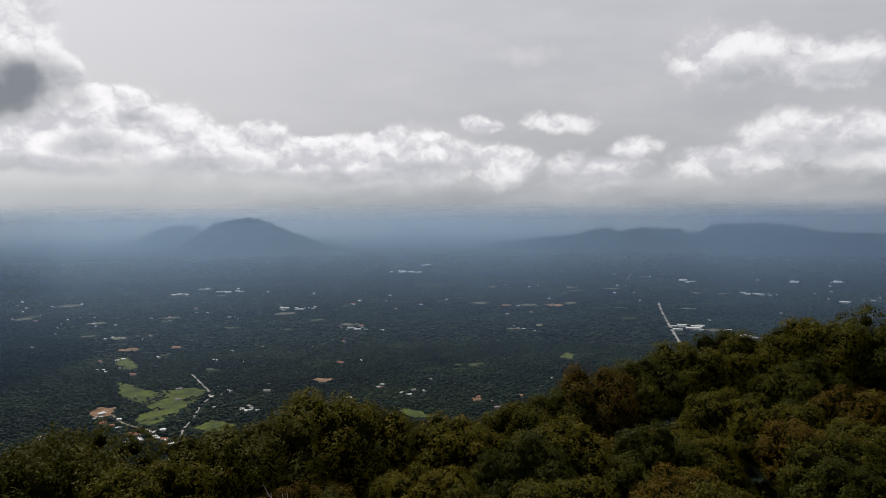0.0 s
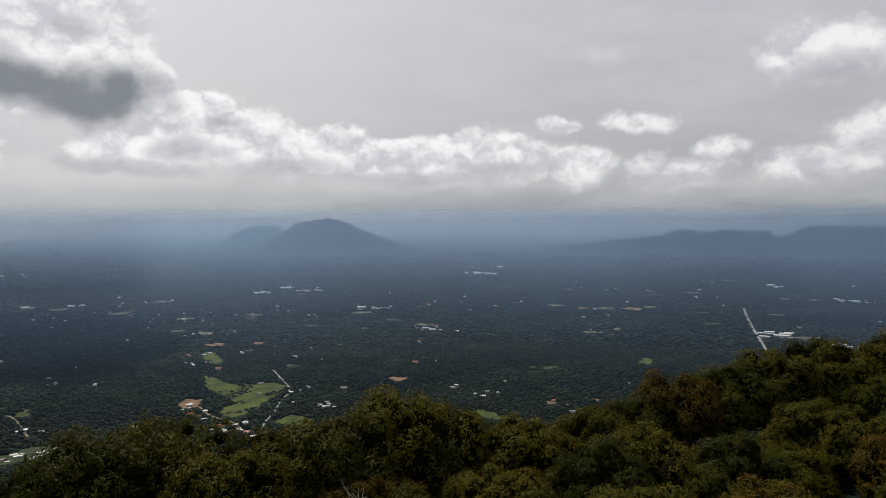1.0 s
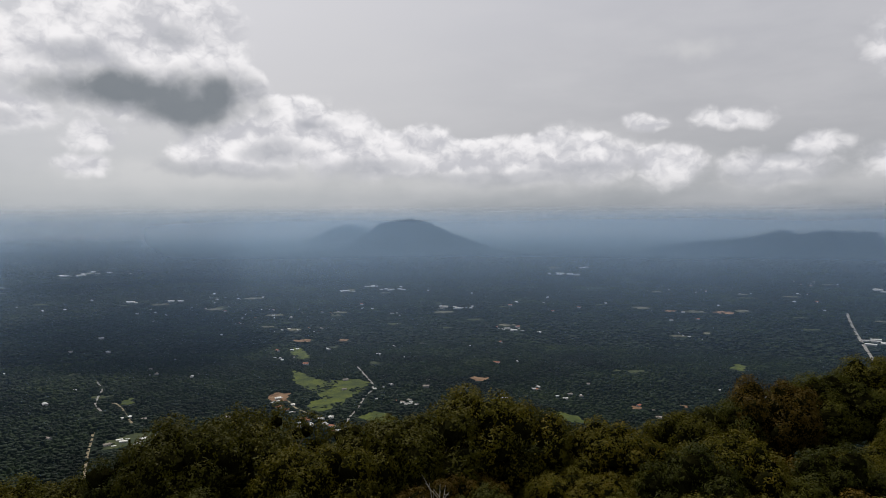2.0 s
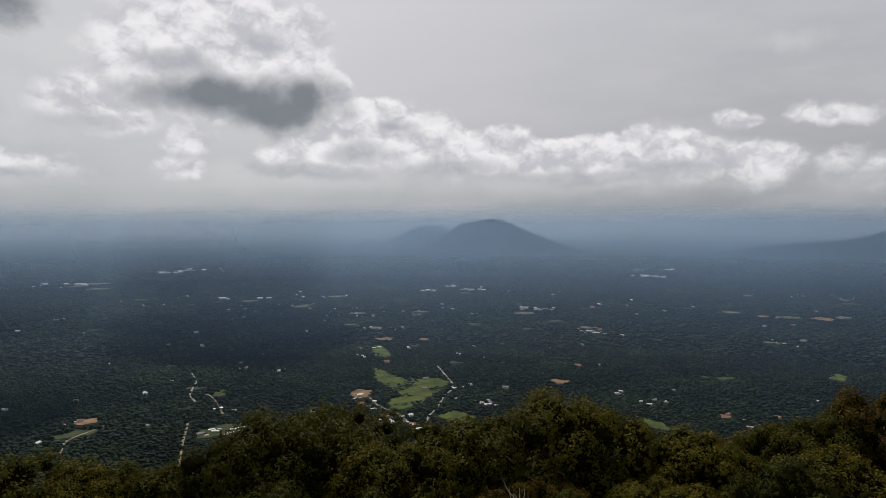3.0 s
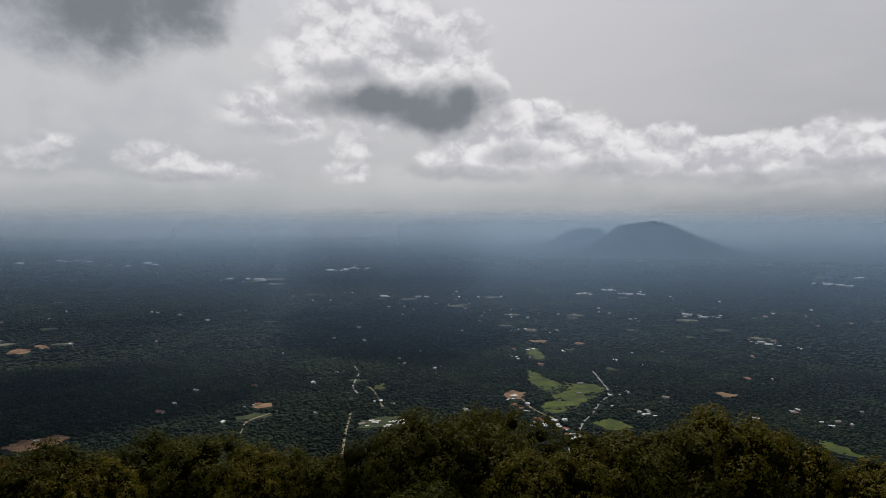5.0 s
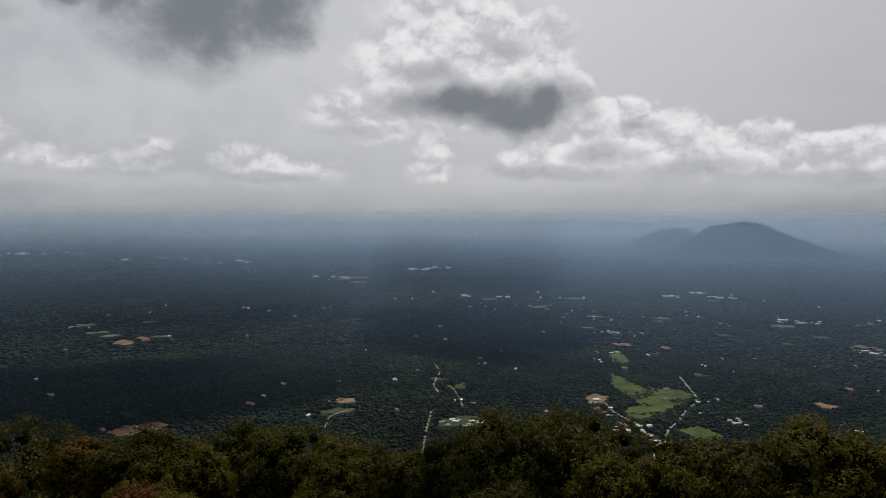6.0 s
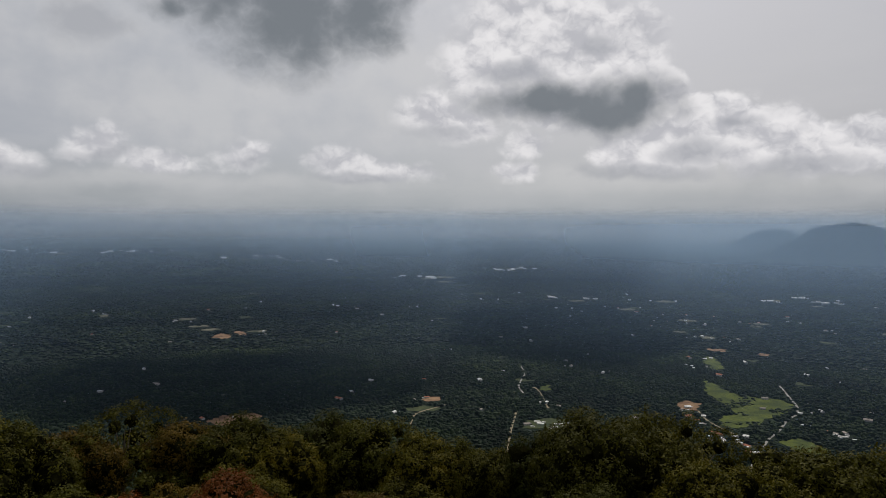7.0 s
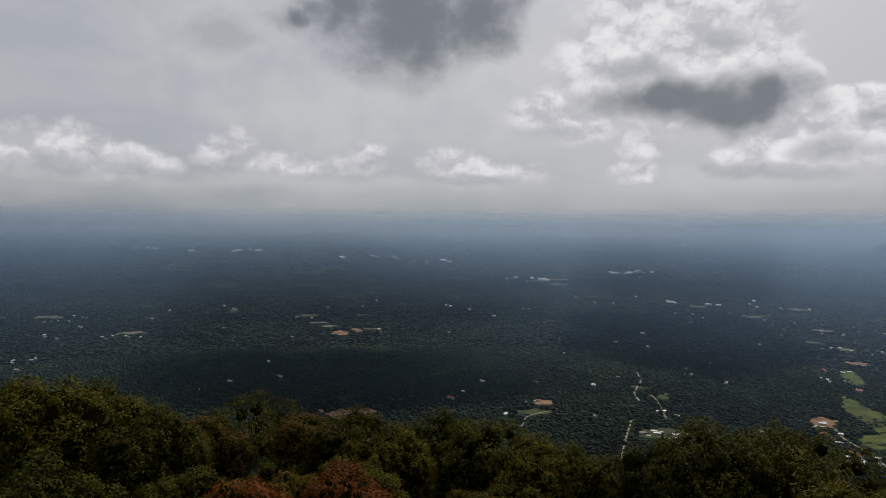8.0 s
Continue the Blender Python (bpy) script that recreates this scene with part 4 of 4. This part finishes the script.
def tree(high, wide, crown_low, lobes, leaves, mat, label, squash=1.0, core=0.85, leaf=0.21):
    """Trunk and limbs as one part, the crown of rounded leafy heads as another. Its foot is at the origin."""
    base = tagged(new("tree"), label, "tree", "trees on the hill")
    half_w, half_h = wide / 2, high * (1 - crown_low) / 2 * squash
    mid = np.array([0, 0, high - half_h])
    swell = rng.uniform(0, 6.28, 3)
    boughs = []
    for i in range(lobes):
        up = 1 - 1.5 * (i + 0.5) / lobes + rng.uniform(-0.06, 0.06)
        a = i * 2.39996 + rng.uniform(-0.4, 0.4)
        flat_r = max(0.0, 1 - min(1, abs(up)) ** 2) ** 0.40
        out = 0.76 * (1 + 0.12 * math.sin(2 * a + swell[0]) + 0.08 * math.sin(3 * a + swell[1])) * rng.uniform(0.84, 1.02)
        c = mid + np.array([math.cos(a) * flat_r * half_w, math.sin(a) * flat_r * half_w, up * half_h]) * out
        boughs.append((c, wide * rng.uniform(0.125, 0.20) * (24 / max(lobes, 16)) ** 0.4))
    bc, br = np.array([c for c, _ in boughs]), np.array([r for _, r in boughs])
    half = np.array([half_w, half_w, half_h])
    # inner masses close the crown, coloured near black as shade in its gaps
    v, f, base_i = [], [], 0
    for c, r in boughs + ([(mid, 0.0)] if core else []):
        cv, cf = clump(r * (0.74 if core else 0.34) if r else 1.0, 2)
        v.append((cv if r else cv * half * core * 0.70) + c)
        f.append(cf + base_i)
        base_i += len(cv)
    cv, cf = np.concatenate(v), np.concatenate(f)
    # tufts of leaves sit on the outside of the rounded heads
    many = leaves // 3
    own = rng.choice(len(boughs), many, p=br ** 2 / (br ** 2).sum())
    away = (bc[own] - mid) / half
    away /= np.linalg.norm(away, axis=1)[:, None] + 1e-9
    d = rng.normal(0, 0.8, (many, 3)) + away * 0.45 + np.array([0, 0, 0.35])
    d /= np.linalg.norm(d, axis=1)[:, None]
    tuft = bc[own] + d * (br[own] * rng.uniform(0.86, 1.10, many))[:, None]
    near = np.linalg.norm(tuft[:, None] - bc[None], axis=2) / br[None]
    near[np.arange(many), own] = 9
    keep = np.where((near.min(1) > 0.84) & (np.linalg.norm((tuft - mid) / half, axis=1) > 0.45))[0][:leaves // 9]
    tuft, d = np.repeat(tuft[keep], 9, 0), np.repeat(d[keep], 9, 0)
    leaves = len(tuft)
    spread = rng.normal(0, 1, (leaves, 3))
    pos = tuft + spread * leaf * 0.75
    d = d * 0.8 + spread * 0.28
    d /= np.linalg.norm(d, axis=1)[:, None] + 1e-9
    ax = np.cross(d, rng.normal(0, 1, (leaves, 3))) + d * rng.uniform(-0.1, 0.5, (leaves, 1)) - np.array([0, 0, 0.25])
    ax /= np.linalg.norm(ax, axis=1)[:, None] + 1e-9
    nrm = d * 1.0 + rng.normal(0, 0.34, (leaves, 3)) + np.array([0, 0, 0.15])
    side = np.cross(ax, nrm)
    side /= np.linalg.norm(side, axis=1)[:, None] + 1e-9
    ln = (leaf * rng.uniform(0.6, 1.5, leaves))[:, None]
    blade = np.stack([pos + ax * ln * 0.6, pos - ax * ln * 0.35 + side * ln * 0.30, pos - ax * ln * 0.35 - side * ln * 0.30], 1).reshape(-1, 3)
    over = blade[:, 2].max() - leaf * 0.3 - high
    shift = np.array([0, 0, over])
    cv, blade = cv - shift, blade - shift
    boughs = [(c - shift, r) for c, r in boughs]
    tri = np.arange(leaves * 3).reshape(-1, 3)
    crown = new("crown", mesh_of("crown", np.concatenate([cv, blade]), np.concatenate([cf, tri + len(cv)]), [mat, CROWN_SHADE], False,
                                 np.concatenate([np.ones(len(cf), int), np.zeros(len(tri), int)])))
    crown.parent = base
    tv, tf = [], []

    def limb(points, radii):
        a, b = tube(points, radii)
        tf.extend([tuple(i + len(tv) for i in q4) for q4 in b])
        tv.extend(a)

    lean = rng.uniform(-0.06, 0.06, 2) * high
    fork = high * (crown_low + 0.08)
    limb([(0, 0, -1.5), (lean[0] * 0.3, lean[1] * 0.3, fork * 0.5), (lean[0], lean[1], fork), (lean[0] * 1.4, lean[1] * 1.4, high * 0.82)],
         [high * 0.022, high * 0.017, high * 0.013, high * 0.003])
    for c, r in boughs:
        s = np.array([lean[0], lean[1], fork * rng.uniform(0.85, 1.1)])
        limb([s, s * 0.45 + c * 0.55 + np.array([0, 0, -0.04 * high]), c], [high * 0.009, high * 0.006, high * 0.002])
    soup("trunk", tv, tf, BARK, base, True)
    return base


KINDS = [tree(15, 12.0, 0.36, 30, 13500, LEAF_OLIVE, "broad round-crowned tree with dense olive-green leaves on a hilltop"),
         tree(15, 10.5, 0.34, 24, 10800, LEAF_GREEN, "dark green leafy tree with an uneven domed crown"),
         tree(15, 9.5, 0.50, 17, 6300, LEAF_OLIVE, "open-crowned olive-green tree with bare forking limbs", 0.9, 0.0),
         tree(15, 10.5, 0.30, 26, 12600, LEAF_OLIVE, "yellowish olive-green bushy tree on the hill"),
         tree(15, 9.0, 0.28, 22, 9900, LEAF_GREEN, "deep green narrow-crowned forest tree"),
         tree(15, 10.0, 0.36, 24, 9900, LEAF_BROWN, "brown-tinged leafy tree in hill forest"),
         tree(15, 8.5, 0.30, 22, 9000, LEAF_RUST, "tree with rust-red young leaves in hill forest")]
KINDS.append(tree(15, 17.0, 0.08, 14, 3600, LEAF_GREEN, "low leafy green bush between forest trees", 1.0, 0.8, 0.62))
planted, stems = set(), []


def plant(kind, az, r, top_el=None, wide=1.0, high=None):
    """Sets a tree by azimuth, distance and the elevation of its top."""
    x, y = -math.sin(radians(az)) * r, math.cos(radians(az)) * r
    z = float(ground_z(x, y)) - 0.3
    if high is None:
        high = EYE_Z + r * math.tan(radians(top_el)) - z
    high = max(high, 5.0)
    m = pose(x, y, z, 0, 0, rng.uniform(0, 360))
    ob = KINDS[kind]
    if kind in planted:
        ob = copy_thing(ob, m)
    else:
        planted.add(kind)
        ob.matrix_basis = m
    wide = min(max(wide, high / 15 * 0.95), high / 15 * 1.4)
    ob.scale = (wide, wide, high / 15)
    stems.append((x, y, r, az))


# the trees that stand out along the edge of the hilltop
for row in ((0, 9.3, 78, -13.7, 1.15), (1, 5.2, 80, -15.4, 0.9), (3, 16.0, 72, -15.8, 1.1), (3, 19.0, 70, -16.9, 1.0), (2, 27.6, 74, -14.6, 0.95), (2, 30.2, 72, -14.6, 0.9),
            (0, 33.2, 66, -15.0, 0.8), (3, 24.2, 62, -18.0, 0.8), (3, -0.8, 78, -16.4, 0.9), (1, -3.2, 80, -16.9, 0.8), (3, -6.6, 86, -14.8, 0.9), (4, -9.6, 92, -14.0, 0.9), (5, -12.4, 96, -12.0, 0.95),
            (1, -15.0, 104, -11.4, 1.0), (1, -17.2, 108, -11.0, 1.0), (3, -20.0, 112, -9.8, 1.0), (4, -22.4, 118, -8.7, 0.95), (0, -24.8, 116, -8.6, 1.0), (1, -26.9, 122, -8.1, 1.05), (3, -29.0, 124, -7.4, 1.0),
            (2, -31.8, 126, -6.4, 1.1), (1, -34.5, 124, -6.2, 1.1),
            (4, 37.8, 74, -16.9, 0.9), (3, 42.2, 76, -18.3, 0.8), (1, 45.3, 78, -17.7, 0.85), (3, 47.9, 76, -17.9, 0.8), (2, 51.0, 82, -16.0, 1.0), (1, 56.1, 86, -15.4, 1.1), (4, 53.6, 80, -16.3, 0.8),
            (3, 60.3, 78, -17.0, 0.8), (3, 63.2, 80, -15.7, 0.95), (5, 66.8, 82, -15.6, 0.95), (2, 72.0, 84, -13.9, 1.0), (5, 75.0, 80, -15.4, 0.9), (1, 82.2, 80, -11.8, 1.0), (0, 85.3, 78, -11.2, 1.0),
            (3, 88.0, 80, -11.9, 0.9), (5, 91.0, 82, -12.4, 1.0), (3, 79.0, 74, -14.8, 0.9), (6, 71.3, 50, -20.2, 0.6), (6, 63.9, 52, -19.6, 0.5)):
    plant(*row[:4], row[4] * 1.22)
LINE_AZ = np.array([-45, -34, -31.7, -28.9, -26.7, -22.4, -19.9, -16.9, -12.4, -10.1, -7.3, -3, -0.7, 3.2, 4.6, 9.3, 13.5, 17, 19.2, 22.2, 24.6, 27.7, 30.6, 33.4, 38, 42, 45, 48, 51, 56, 60, 63, 67, 72, 75, 80, 82, 85, 89, 100])
LINE_EL = np.array([-6, -6, -6.4, -7.4, -8.2, -8.7, -9.7, -11.1, -12, -14.1, -14.6, -16.9, -16.5, -18.2, -15.5, -13.8, -15.1, -15.9, -16.7, -18.1, -17.3, -14.7, -14.9, -14.8, -16.9, -18.5, -17.7, -18.2, -16, -15.4, -17.4, -15.8, -15.7, -13.9, -15.5, -14.6, -11.9, -11.2, -12.5, -11])
d = 38.0
while d < 150:
    az = -46.0 + rng.uniform(0, 5)
    while az < 103:
        a, r = az + rng.uniform(-1.5, 1.5), d + rng.uniform(-3, 3)
        x, y = -math.sin(radians(a)) * r, math.cos(radians(a)) * r
        line = float(np.interp(a, LINE_AZ, LINE_EL)) - 1.9
        line -= 2.6 if 25.0 < a < 32.5 else 0.0  # thin growth round the open-crowned trees
        crest = 320 - float(ground_z(x, y))
        fits = math.degrees(math.atan2(crest - 5.5, r))
        if r < float(np.interp(a, RIDGE_AZ, RIDGE_OUT)) - 6 and all((x - s[0]) ** 2 + (y - s[1]) ** 2 > 5.6 ** 2 for s in stems) and -fits < line:
            natural = -math.degrees(math.atan2(crest - rng.uniform(9, 15), r))
            plant(int(rng.choice([0, 1, 3, 3, 4, 5, 1, 0])), a, r, min(natural, line - rng.uniform(0.0, 0.8)), rng.uniform(0.72, 1.0))
        az += math.degrees(8.2 / d)
    d += 8.0

# bushes fill the gaps between the trees
d = 30.0
while d < 124:
    az = -38.0 + rng.uniform(0, 4)
    while az < 96:
        a, r = az + rng.uniform(-1, 1), d + rng.uniform(-2, 2)
        x, y = -math.sin(radians(a)) * r, math.cos(radians(a)) * r
        if r < float(np.interp(a, RIDGE_AZ, RIDGE_OUT)) - 3 and all((x - q[0]) ** 2 + (y - q[1]) ** 2 > 4.7 ** 2 for q in stems):
            plant(7, a, r, None, 0.4, rng.uniform(5.5, 8.0))
        az += math.degrees(6.5 / d)
    d += 6.0


def dead_tree(az, r, top_el, label):
    """A bare pale tree: a leaning stem with forking limbs."""
    x, y = -math.sin(radians(az)) * r, math.cos(radians(az)) * r
    z = float(ground_z(x, y)) - 0.3
    high = EYE_Z + r * math.tan(radians(top_el)) - z
    base = tagged(new("dead_tree"), label, "tree", "trees on the hill")
    base.matrix_basis = pose(x, y, z)
    fork = np.array([rng.uniform(-0.5, 0.5), rng.uniform(-0.5, 0.5), high * 0.72])
    v, f = tube([(0, 0, -1), fork * 0.5, fork], [0.22, 0.16, 0.11])
    soup("trunk", v, f, PALE_BARK, base, True)
    heading = rng.uniform(0, 6.28)
    for k in range(4):
        a = heading + rng.uniform(-0.9, 0.9)
        out = np.array([math.cos(a), math.sin(a), 0]) * rng.uniform(1.2, 3.0)
        tip = fork + out + np.array([0, 0, high * rng.uniform(0.05, 0.17)])
        v, f = tube([fork * rng.uniform(0.85, 1.0), fork + out * 0.45 + np.array([0, 0, 0.5]), tip], [0.07, 0.05, 0.015], 5)
        for _ in range(3):
            q = fork + (tip - fork) * rng.uniform(0.4, 0.8)
            w2, f2 = tube([q, q + rng.normal(0, 0.5, 3) + np.array([0, 0, 0.5])], [0.03, 0.01], 4)
            f = list(f) + [tuple(i + len(v) for i in g) for g in f2]
            v = list(v) + list(w2)
        soup("limb", v, f, PALE_BARK, base, True)


for az, r, top_el in ((13.9, 49, -20.2), (42.8, 60, -19.9)):
    dead_tree(az, r, top_el, "bare pale dead tree among leafy crowns")
